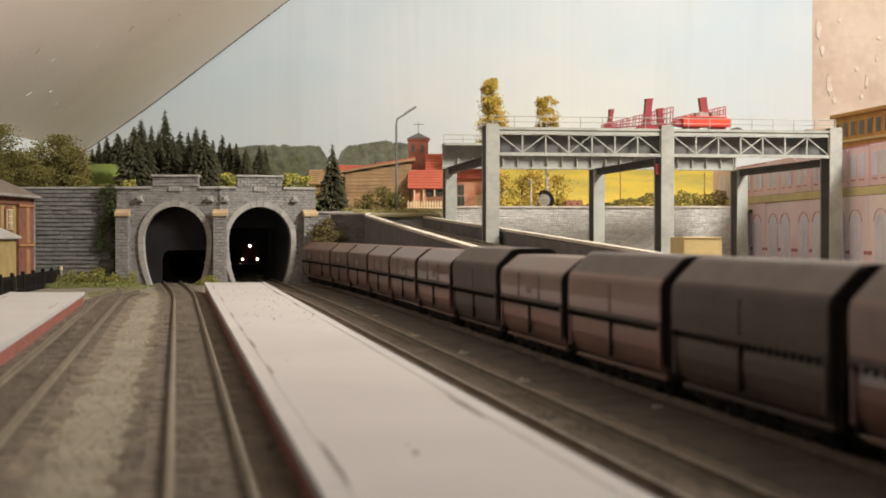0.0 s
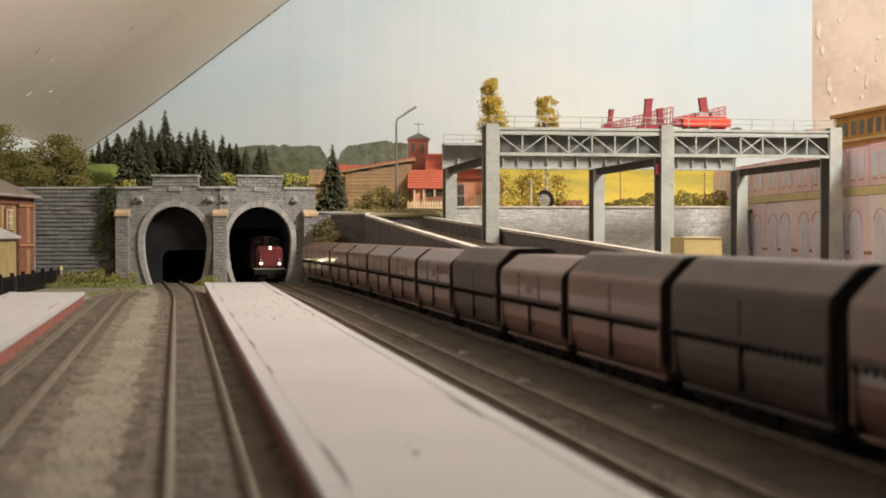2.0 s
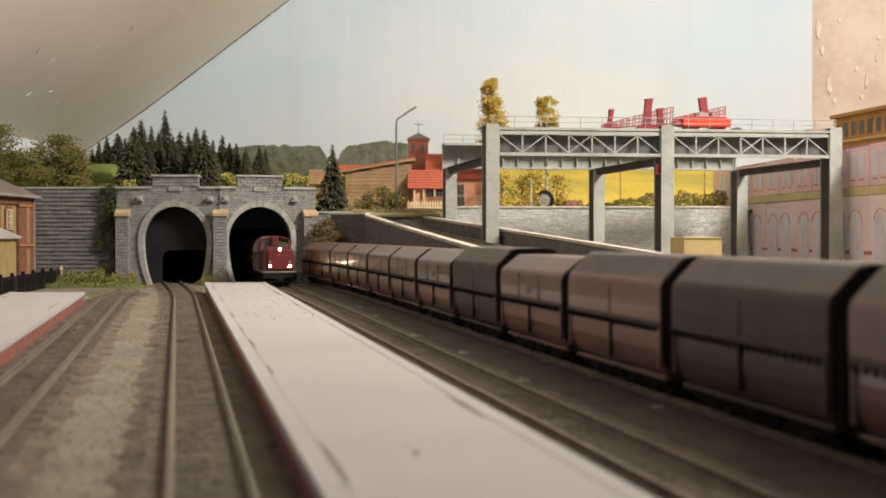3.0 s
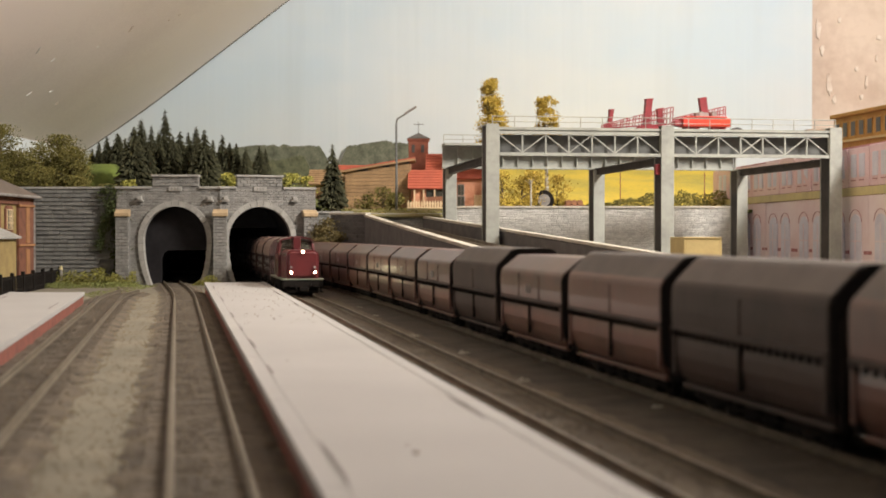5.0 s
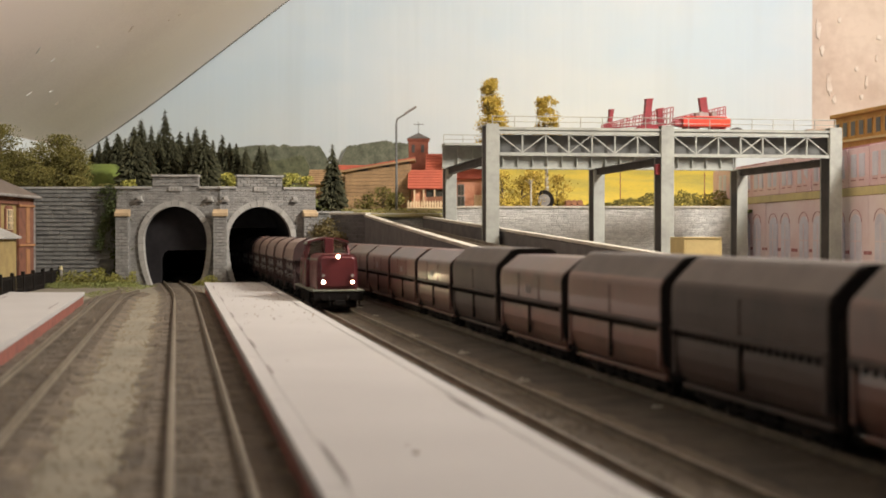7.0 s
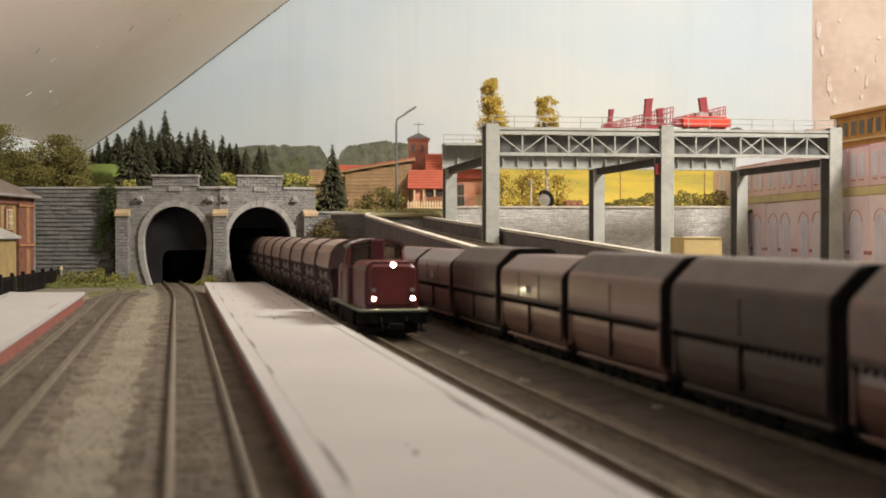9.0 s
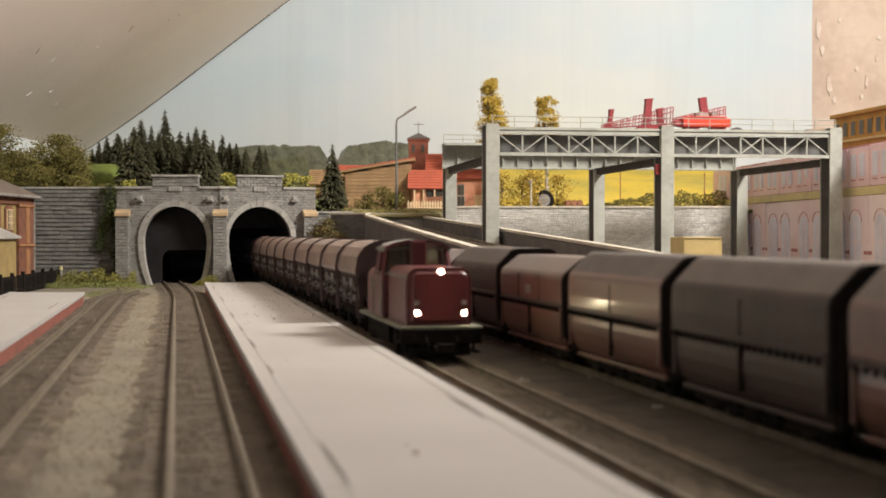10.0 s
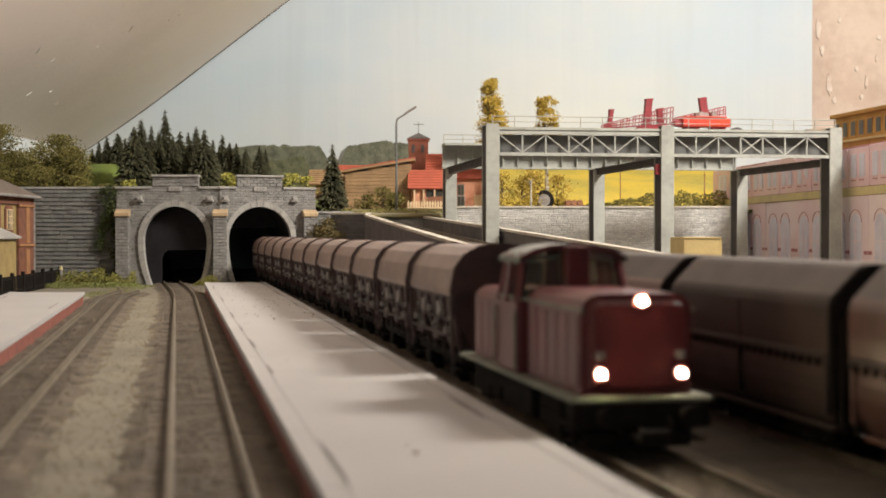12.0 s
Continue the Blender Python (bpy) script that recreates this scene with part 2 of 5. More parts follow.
def hopper(tall, roofmat, sidemat, label):
    t = empty("hopper_wagon", label, "freight wagon", group="parked hopper wagons")
    top = 48.9 if tall else 46.4
    k = 2.0 if tall else 0.6
    L = 101.5
    up = [(17.5, 28.5), (17.8, 33.0), (17.7, 37.0 + k), (17.3, 38.6 + k), (16.5, 39.8 + k)]
    part("upper_body", wagon_body(up, L), sidemat, t)
    part("roof", wagon_body([(16.5, 39.8 + k), (10.6, top - 1.2), (9.4, top - 0.3), (7.5, top)], L), roofmat, t, "sooty sloping hopper top")
    part("lower_body", wagon_body([(11.5, 10.6), (14.6, 12.4), (16.2, 15.5), (17.0, 19.5), (17.1, 23.0), (16.6, 26.4)], L - 4), sidemat, t)
    # ledge and rivets darker than the sides: the ledge's shadow is in the colour
    part("ledge", boxes((-18.1, 18.1, -L / 2, L / 2, 27.1, 28.3), bevel=0.4), M_WAGONDARK, t, "riveted waist ledge, its underside shadow put into the colour")
    part("waist", boxes((-16.4, 16.4, -L / 2 + 2, L / 2 - 2, 26.3, 27.2)), sidemat, t)
    for s in (-1, 1):
        for y in (-L / 2 + 1.5, 0, L / 2 - 1.5):
            part("rib", boxes((s * 17.1 - 0.6, s * 17.1 + 0.6, y - 0.75, y + 0.75, 13.8, 26.3), bevel=0.2), M_UNDER if y == 0 else sidemat, t)
        for y in ((0,) if tall else (-L / 6, L / 6)):
            part("seam", boxes((s * 17.7 - 0.3, s * 17.7 + 0.3, y - 0.5, y + 0.5, 28.6, 38.4)), sidemat, t)
        part("sill", boxes((s * 13.6 - 1.4, s * 13.6 + 1.4, -L / 2 + 2, L / 2 - 2, 10.0, 11.4), bevel=0.4), sidemat, t)
        part("brake_pipe", rod(bmesh.new(), (s * 12.6, -44, 7.6), (s * 12.6, 44, 7.6), 0.45, 6), M_UNDER, t)
        for y in (-18, -6, 7, 19):
            part("hopper_chute", boxes((s * 9.4 - 2.6, s * 9.4 + 2.6, y - 4, y + 4, 5.6, 10.2), bevel=0.5), M_UNDER, t)
        for y in (() if tall else (-2.6, 2.4)):
            part("data_plate", boxes((s * 17.95 - 0.25, s * 17.95 + 0.25, y - 0.8, y + 0.8, 30.6, 34.2)), M_PLATFORM, t, "small pale data plate")
        bm = bmesh.new()
        for i in range(22):
            y = -L / 2 + 4 + i * (L - 8) / 21
            rod(bm, (s * 18.0, y, 25.4), (s * 18.1, y, 27.0), 0.7, 6)
        tagged(part("rivet_strip", bm, M_UNDER, t), kind="stuff")
    part("underframe", boxes((-13, 13, -51, 51, 9.5, 11.6), (-9, 9, -30, 30, 6.5, 9.5), bevel=0.3), M_UNDER, t)
    for y in (-38, -24, 24, 38):
        wheelset(t, y)
    for y in (-31, 31):
        for s in (-1, 1):
            part("bogie_frame", boxes((s * 11.5 - 1, s * 11.5 + 1, y - 12, y + 12, 7.5, 10.8), (s * 12 - 1, s * 12 + 1, y - 4, y + 4, 6, 10), bevel=0.3), M_UNDER, t)
    for d in (-1, 1):
        buffers(t, d * 50, d, M_UNDER)
    part("coupler", boxes((-2, 2, -58, 58, 8.6, 9.8)), M_UNDER, t)
    for d in (-1, 1):
        # added block: stops light through the wagon gap and keeps it dark
        y0, y1 = sorted((d * (L / 2 + 0.1), d * 54.2))
        part("gap_block", boxes((-12.5, 12.5, y0, y1, 11.8, 39), bevel=0.4), M_UNDER, t, "dark block added to fill the gap between wagons")
        y0, y1 = sorted((d * (L / 2 + 0.05), d * (L / 2 + 0.9)))
        rim = [(12.0, 11.0), (16.2, 15.5), (17.1, 20.5), (17.4, 30.0), (17.5, 37.0 + k), (16.2, 39.6 + k), (10.4, top - 1.3), (7.4, top - 0.2)]
        part("end_wall", prism(bmesh.new(), rim + [(-x, z) for x, z in rim[::-1]], "y", y0, y1), M_GAPSHADE, t, "end wall with the gap's shade put into its colour")
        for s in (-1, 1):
            part("end_post", rod(bmesh.new(), (s * 14.5, d * 52.4, 11.0), (s * 14.5, d * 52.4, 36.0), 0.7, 8), M_GAPSHADE, t)
    return t


def parked_train():
    g, b = M_WAGONROOF, M_WAGON
    protos = {"t": hopper(True, g, M_WAGONDARK, "tall grey-brown bogie hopper wagon parked on the siding"),
              "m": hopper(True, g, b, "rust-brown bogie hopper wagon with sooty grey top"),
              "l": hopper(False, b, b, "low rust-brown bogie hopper wagon parked on the siding")}
    used = set()
    for k, c in enumerate("mtmltlllllll"):
        y0 = 315 - 109.8 + 109.8 * k
        s = PATH3.s_of_y(y0) + 55.9
        m = PATH3.stand(s, 31)
        if c not in used:
            used.add(c)
            protos[c].matrix_world = m
        else:
            copy_thing(protos[c], m)


def side_tipper():
    t = empty("ore_wagon", "dusty brown rounded two-axle self-discharging ore wagon", "freight wagon", group="moving ore train")
    L = 84.0
    half = [(15.9, 34.6), (16.6, 36.2), (15.3, 43.5), (12.0, 48.4), (7.0, 51.2), (2.5, 52.0)]
    part("hood", wagon_body(half, L), M_DUSTY, t, "dusty beige-brown curved cover", )
    part("hopper", wagon_body([(8.0, 15.0), (14.2, 27.0), (15.2, 34.5)], L - 5), M_TIPPER, t)
    for y in (-L / 2 + 0.2, L / 2 - 0.2):
        part("end_rim", prism(bmesh.new(), [(x * 1.035, z + (0.5 if z > 40 else 0)) for x, z in half] + [(-x * 1.035, z + (0.5 if z > 40 else 0)) for x, z in half[::-1]], "y", y - 0.7, y + 0.7), M_TIPPER, t)
    part("underframe", boxes((-12.5, 12.5, -42, 42, 11.6, 14.4), (-8, 8, -20, 20, 7, 11.5), bevel=0.3), M_UNDER, t)
    for s in (-1, 1):
        for y in (-38, -22, -8, 8, 22, 38):
            bm = bmesh.new()
            bar(bm, (s * 12.2, y, 14), (s * 15.4, y, 33.5), 1.5, 1.2)
            part("strut", bm, M_TIPPER, t)
        for y in (-30, 0, 30):
            part("chute_door", boxes((s * 12.6 - 1.6, s * 12.6 + 1.6, y - 5, y + 5, 17.5, 25), bevel=0.5), M_TIPPER, t)
        for y in (-15, 15):
            part("lever_box", boxes((s * 15 - 1.2, s * 15 + 1.2, y - 2.2, y + 2.2, 27, 32), bevel=0.3), M_LEVER, t, "pale grey lever box")
        # pale brackets added: glints below the cover are put into their light grey
        for y, z, w in ((-34, 24, 1.6), (-27, 29, 1.2), (-19, 22, 1.0), (-5, 28.5, 1.5), (4, 23, 1.1), (18, 29.5, 1.4), (27, 22.5, 1.7), (35, 27, 1.2)):
            part("bracket", boxes((s * 15.4 - 0.8, s * 15.4 + 0.8, y - w, y + w, z - w * 0.7, z + w * 0.7), bevel=0.2), M_LEVER, t)
        for y in (-41, 41):
            part("ladder_stile", rod(bmesh.new(), (s * 15.8, y, 12), (s * 16.4, y, 36), 0.5, 6), M_TIPPER, t)
        bm = bmesh.new()
        rod(bm, (s * 15.2, -40, 20.5), (s * 15.2, 40, 20.5), 0.6, 6)
        rod(bm, (s * 14.6, -40, 26), (s * 14.6, 40, 26), 0.5, 6)
        part("handrail", bm, M_TIPPER, t)
        for y in (-37, 37):
            part("step", boxes((s * 13.5 - 1.5, s * 13.5 + 1.5, y - 4, y + 4, 9, 9.9)), M_UNDER, t)
        for y in (-24, 24):
            part("axle_guard", boxes((s * 11.6 - 0.8, s * 11.6 + 0.8, y - 4.5, y + 4.5, 6.5, 11.8), bevel=0.3), M_UNDER, t)
    for y in (-24, 24):
        wheelset(t, y, 5.4)
    for d in (-1, 1):
        buffers(t, d * 40.5, d, M_UNDER)
    part("coupler", boxes((-2, 2, -47, 47, 8.6, 9.8)), M_UNDER, t)
    return t


def locomotive():
    t = empty("diesel_locomotive", "dark red diesel locomotive with centre cab and lit headlights", "locomotive")
    part("running_plate", boxes((-17.6, 17.6, -63, 66, 16.3, 17.6), bevel=0.5), M_PLATE, t, "pale grey-green running plate edge")
    part("frame", boxes((-13, 13, -60, 62, 10.5, 16.2), (-15, 15, -14, 20, 6.8, 15.2), bevel=0.6), M_UNDER, t)
    part("buffer_beam", boxes((-17, 17, 62, 65.5, 10.2, 16.2), bevel=0.5), M_UNDER, t)
    def hood(name, y0, y1, w, z):
        bm = bmesh.new()
        pts = [(-w, 17.6), (-w, z - 3.4), (-w + 1.0, z - 1.5), (-w + 3.4, z), (w - 3.4, z), (w - 1.0, z - 1.5), (w, z - 3.4), (w, 17.6)]
        prism(bm, pts, "y", y0, y1)
        es = [e for e in bm.edges if abs(e.verts[0].co.y - e.verts[1].co.y) < 1e-4]
        bmesh.ops.bevel(bm, geom=es, offset=2.4, segments=3, affect="EDGES", clamp_overlap=True)
        return part(name, bm, M_LOCO, t, smooth=False)
    fh = hood("front_hood", 7.5, 63, 13.6, 41.6)
    rh = hood("rear_hood", -60, -15.5, 13.6, 39.5)
    for s in (-1, 1):
        for i in range(5):
            part("hood_door", boxes((s * 13.7 - 0.3, s * 13.7 + 0.3, 12 + i * 9.6, 20.6 + i * 9.6, 19.5, 36.5), bevel=0.15), M_LOCO, fh)
        for i in range(3):
            part("hood_door", boxes((s * 13.7 - 0.3, s * 13.7 + 0.3, -56 + i * 10.5, -46.5 + i * 10.5, 19.5, 35), bevel=0.15), M_LOCO, rh)
        part("trim_line", boxes((s * 13.75 - 0.25, s * 13.75 + 0.25, 8, 62, 37.4, 38.2)), M_PLATE, fh, "thin pale trim line")
    # cab: lower shell, corner posts, roof, glass
    CB = -15.4
    cab = part("cab", boxes((-16.2, 16.2, CB, 7.4, 17.6, 37.5), bevel=0.8), M_LOCO, t)
    def post(x0, y0, x1, y1, w):
        return part("cab_post", bar(bmesh.new(), (x0, y0, 37), (x1, y1, 50.2), w, w), M_LOCO, cab)
    for x in (-1, 1):
        post(x * 15.4, 6.4, x * 13.4, 3.6, 1.9)
        post(x * 15.4, CB + 1.0, x * 13.4, CB + 3.8, 1.9)
        post(x * 15.5, -4.5, x * 13.5, -4.5, 2.6)
    for y0, y1 in ((6.6, 3.8), (CB + 0.8, CB + 3.6)):
        part("centre_pillar", bar(bmesh.new(), (0, y0, 37), (0, y1, 51.6), 5.6, 2.2), M_LOCO, cab)
        for x in (-1, 1):
            a, b = (x * 3.0, 37.4), (x * 15.6, 37.4)
            c, e = (x * 13.3, 49.0), (x * 3.0, 51.0)
            pane = prism(bmesh.new(), [a, b, c, e], "y", -0.2, 0.2)
            for v in pane.verts:
                v.co.y += y0 + (y1 - y0) * (v.co.z - 37) / 14.6
            part("cab_glass", pane, M_CABGLASS, cab, "dim window glass").visible_shadow = False
            part("window_rim", bar(bmesh.new(), (x * 3.2, y0 + (0.5 if y0 > 0 else -0.5), 38.0), (x * 15.2, y0 + (0.5 if y0 > 0 else -0.5), 38.0), 0.9, 0.9), M_PLATE, cab)
            part("window_rim", bar(bmesh.new(), (x * 3.2, y1 + (0.9 if y0 > 0 else -0.9), 49.6), (x * 12.8, y1 + (0.9 if y0 > 0 else -0.9), 48.2), 0.7, 0.7), M_PLATE, cab)
    for x in (-1, 1):
        for y0, y1 in ((-3.0, 5.0), (CB + 2.2, -6.0)):
            pane = prism(bmesh.new(), [(y0, 37.6), (y1, 37.6), (y1 - 1.5, 48.4), (y0 + 1.0, 48.4)], "x", -0.2, 0.2)
            for v in pane.verts:
                v.co.x += x * (15.4 - 2.0 * (v.co.z - 37) / 12)
            part("cab_glass", pane, M_CABGLASS, cab, "dim window glass").visible_shadow = False
            part("window_frame", bar(bar(bmesh.new(), (x * 15.7, y0, 38.2), (x * 15.7, y1, 38.2), 0.8, 0.9), (x * 14.3, y0 + 1, 47.8), (x * 14.3, y1 - 1.5, 47.8), 0.8, 0.8), M_PLATE, cab)
        part("roof_edge", boxes((x * 14.9 - 0.6, x * 14.9 + 0.6, CB - 1.2, 7.2, 48.0, 49.5), bevel=0.2), M_PLATE, cab)
        part("grab_rail", rod(rod(bmesh.new(), (x * 16.9, 8.6, 19), (x * 16.9, 8.6, 35), 0.4, 6), (x * 16.9, CB - 1, 19), (x * 16.9, CB - 1, 35), 0.4, 6), M_PLATE, cab)
    part("driver_desk", boxes((-14, 14, -4, 2, 37.5, 40.2), bevel=0.5), M_SLATEGREY, cab, "dark grey driver's desk")
    roof = [(-14.8, 48.4), (-14.8, 49.6), (-11.5, 51.4), (-6, 52.7), (0, 53.2), (6, 52.7), (11.5, 51.4), (14.8, 49.6), (14.8, 48.4), (11, 50.2), (6, 51.5), (0, 52.0), (-6, 51.5), (-11, 50.2)]
    part("cab_roof", prism(bmesh.new(), roof, "y", CB - 1.0, 7.0), M_ROOFGREY, cab, "grey curved cab roof")
    for y in (7.1, CB - 1.7):
        part("roof_visor", prism(bmesh.new(), [(x * 1.01, z + 0.1) for x, z in roof], "y", y, y + 0.6), M_LOCO, cab)
    part("exhaust_pipe", boxes((-3.2, 3.2, 8.0, 12.5, 41, 52.6), bevel=0.6), M_LOCO, t)
    # lamps
    for x, z, r in ((-9.9, 23.0, 0.92), (9.9, 23.0, 0.92), (0, 40.1, 1.0)):
        bm = bmesh.new()
        rod(bm, (x, 62.8, z), (x, 64.3, z), r + 0.8, 20)
        h = part("headlight", bm, M_LOCO, t)
        bm = bmesh.new()
        rod(bm, (x, 64.2, z), (x, 64.9, z), r, 20)
        part("lens", bm, M_LIGHT, h, "glowing white headlight lens")
    for x in (-9.9, 9.9):
        bm = bmesh.new()
        rod(bm, (x, 62.8, 27.2), (x, 64.3, 27.4), 1.1, 14)
        part("tail_lamp", bm, M_LEVER, t)
    for s in (-1, 1):
        for y in (-40, 40):
            part("bogie_side", boxes((s * 12.5 - 1.2, s * 12.5 + 1.2, y - 18, y + 18, 6.5, 11.0), (s * 13 - 1.2, s * 13 + 1.2, y - 6, y + 6, 5.5, 10), bevel=0.4), M_UNDER, t)
        part("step_ladder", boxes((s * 16.2 - 1.2, s * 16.2 + 1.2, 53, 61, 6, 6.8), (s * 16.2 - 1.2, s * 16.2 + 1.2, 53, 61, 10.5, 11.3), (s * 16.2 - 0.5, s * 16.2 + 0.5, 52.5, 53.3, 6, 15.4)), M_UNDER, t)
    for y in (-50, -30, 30, 50):
        wheelset(t, y, 5.6)
    for d in (-1, 1):
        buffers(t, (65 if d > 0 else -62), d, M_UNDER)
    for x in (-6.5, 6.5):
        bm = rod(rod(rod(bmesh.new(), (x, 65, 14), (x, 67.6, 11.5), 0.55, 6), (x, 67.6, 11.5), (x * 0.9, 67.4, 7.4), 0.55, 6), (x * 0.9, 67.4, 7.4), (x * 0.8, 66, 6.2), 0.7, 6)
        part("brake_hose", bm, M_UNDER, t)
    part("snow_plough", boxes((-13, 13, 58, 63.5, 5.2, 9.0), bevel=1.0), M_UNDER, t)
    part("coupler", boxes((-3.5, 3.5, 62, 74, 7.6, 9.4), (-3.5, 3.5, 73, 75, 7.6, 11), bevel=0.3), M_UNDER, t)
    return t


M_WAGONDARK = mat("wagon_dark_brown", (0.068, 0.047, 0.039), (0.03, 0.023, 0.02), 0.5, scale=34, bump=0.06, spec=0.3, fine=5, rand=0.2)
# near-black ends: shade between the hoppers is painted into this colour
M_GAPSHADE = mat("shaded_end", (0.022, 0.017, 0.015), (0.012, 0.01, 0.009), 0.8, scale=90, spec=0.2)
M_DUSTY = mat("dusty_brown", (0.34, 0.245, 0.20), (0.16, 0.10, 0.082), 0.36, scale=45, bump=0.1)
M_TIPPER = mat("tipper_brown", (0.06, 0.027, 0.023), (0.03, 0.017, 0.015), 0.6, scale=120)
M_LEVER = mat("pale_grey_fitting", (0.28, 0.26, 0.24), (0.14, 0.12, 0.11), 0.6, scale=150)
M_PLATE = mat("pale_plate", (0.20, 0.21, 0.155), (0.12, 0.125, 0.095), 0.6, scale=90)
M_SLATEGREY = mat("dark_desk", (0.09, 0.09, 0.085), (0.05, 0.05, 0.05), 0.6, scale=90)
M_ROOFGREY = mat("cab_roof_grey", (0.30, 0.30, 0.27), (0.2, 0.2, 0.18), 0.5, scale=60)
M_CABGLASS = bpy.data.materials.new("cab_glass")
M_CABGLASS.use_nodes = True
CG = M_CABGLASS.node_tree.nodes["Principled BSDF"].inputs
CG["Base Color"].default_value = (0.62, 0.61, 0.52, 1)
CG["Transmission Weight"].default_value, CG["Roughness"].default_value, CG["IOR"].default_value = 0.94, 0.06, 1.4
parked_train()
LOCO = locomotive()
ORE = [side_tipper()]
ORE += [copy_thing(ORE[0], mm(0, 0, 0)) for _ in range(11)]

# distance down the line of the headlights, second by second
LAMP_Y = ((0, 1757), (1, 1622), (2, 1503), (3, 1385), (5, 1166), (6, 1056), (7, 938), (9, 698), (9.5, 636), (10, 572), (10.5, 511), (11, 451), (11.5, 388), (12, 325))


def motions():
    ts = [0.5 * i for i in range(25)]
    ss = np.interp(ts, [a for a, _ in LAMP_Y], [PATH2.s_of_y(b) for _, b in LAMP_Y])
    walk(LOCO, [(t, PATH2.stand(s + 64.5, 40)) for t, s in zip(ts, ss)])
    for k, w in enumerate(ORE):
        walk(w, [(t, PATH2.stand(s + 142 + 46.2 + 92.5 * k, 24)) for t, s in zip(ts, ss)])


# ---- room ----
def skymat():
    m = bpy.data.materials.new("painted_sky")
    m.use_nodes = True
    n, l = m.node_tree.nodes, m.node_tree.links
    b = n["Principled BSDF"]
    b.inputs["Roughness"].default_value = 0.75
    tc, sep, r = n.new("ShaderNodeTexCoord"), n.new("ShaderNodeSeparateXYZ"), n.new("ShaderNodeValToRGB")
    l.new(tc.outputs["Object"], sep.inputs[0])
    mr = n.new("ShaderNodeMapRange")
    mr.inputs["From Min"].default_value, mr.inputs["From Max"].default_value = 0.10, 0.46
    l.new(sep.outputs["Z"], mr.inputs["Value"])
    nz = n.new("ShaderNodeTexNoise")
    mp = n.new("ShaderNodeMapping")
    mp.inputs["Scale"].default_value = (7, 7, 4.0)
    l.new(tc.outputs["Object"], mp.inputs[0])
    l.new(mp.outputs[0], nz.inputs["Vector"])
    nz.inputs["Scale"].default_value, nz.inputs["Detail"].default_value = 1.0, 4
    ad = n.new("ShaderNodeMath")
    ad.operation = "MULTIPLY_ADD"
    ad.inputs[1].default_value = 0.6
    l.new(nz.outputs[0], ad.inputs[0])
    l.new(mr.outputs[0], ad.inputs[2])
    e = r.color_ramp.elements
    e[0].position, e[0].color = 0.15, (0.655, 0.66, 0.63, 1)
    e[1].position, e[1].color = 1.1, (0.55, 0.66, 0.75, 1)
    l.new(ad.outputs[0], r.inputs[0])
    def streak(sx, sz, detail):
        q, w = n.new("ShaderNodeMapping"), n.new("ShaderNodeTexNoise")
        q.inputs["Scale"].default_value = (sx, 1, sz)
        w.inputs["Scale"].default_value, w.inputs["Detail"].default_value = 1.0, detail
        l.new(tc.outputs["Object"], q.inputs[0])
        l.new(q.outputs[0], w.inputs["Vector"])
        return w
    def blend(amount, source, lo, hi, color, last):
        k, x = n.new("ShaderNodeMapRange"), n.new("ShaderNodeMixRGB")
        k.inputs["From Min"].default_value, k.inputs["From Max"].default_value, k.inputs["To Max"].default_value = lo, hi, amount
        l.new(source.outputs[0], k.inputs["Value"])
        l.new(k.outputs[0], x.inputs[0])
        l.new(last, x.inputs[1])
        x.inputs[2].default_value = (*color, 1)
        return x.outputs[0]
    last = blend(0.6, streak(3.2, 5.5, 5), 0.42, 0.75, (0.745, 0.74, 0.715), r.outputs[0])
    last = blend(0.5, streak(2.6, 3.4, 4), 0.48, 0.78, (0.50, 0.60, 0.665), last)
    crease = streak(26, 1.1, 3)
    last = blend(0.16, crease, 0.60, 0.76, (0.86, 0.86, 0.85), last)
    last = blend(0.16, streak(17, 1.6, 2), 0.58, 0.68, (0.45, 0.50, 0.53), last)
    l.new(last, b.inputs["Base Color"])
    bp = n.new("ShaderNodeBump")
    bp.inputs["Strength"].default_value, bp.inputs["Distance"].default_value = 0.35, 0.004
    l.new(crease.outputs[0], bp.inputs["Height"])
    l.new(bp.outputs[0], b.inputs["Normal"])
    return m


# dark on the unseen walls, ceiling and floor to limit bounce; also a board
M_BROWN = mat("plain_brown", (0.20, 0.13, 0.08), (0.13, 0.085, 0.05), 0.7, scale=6, fine=12)


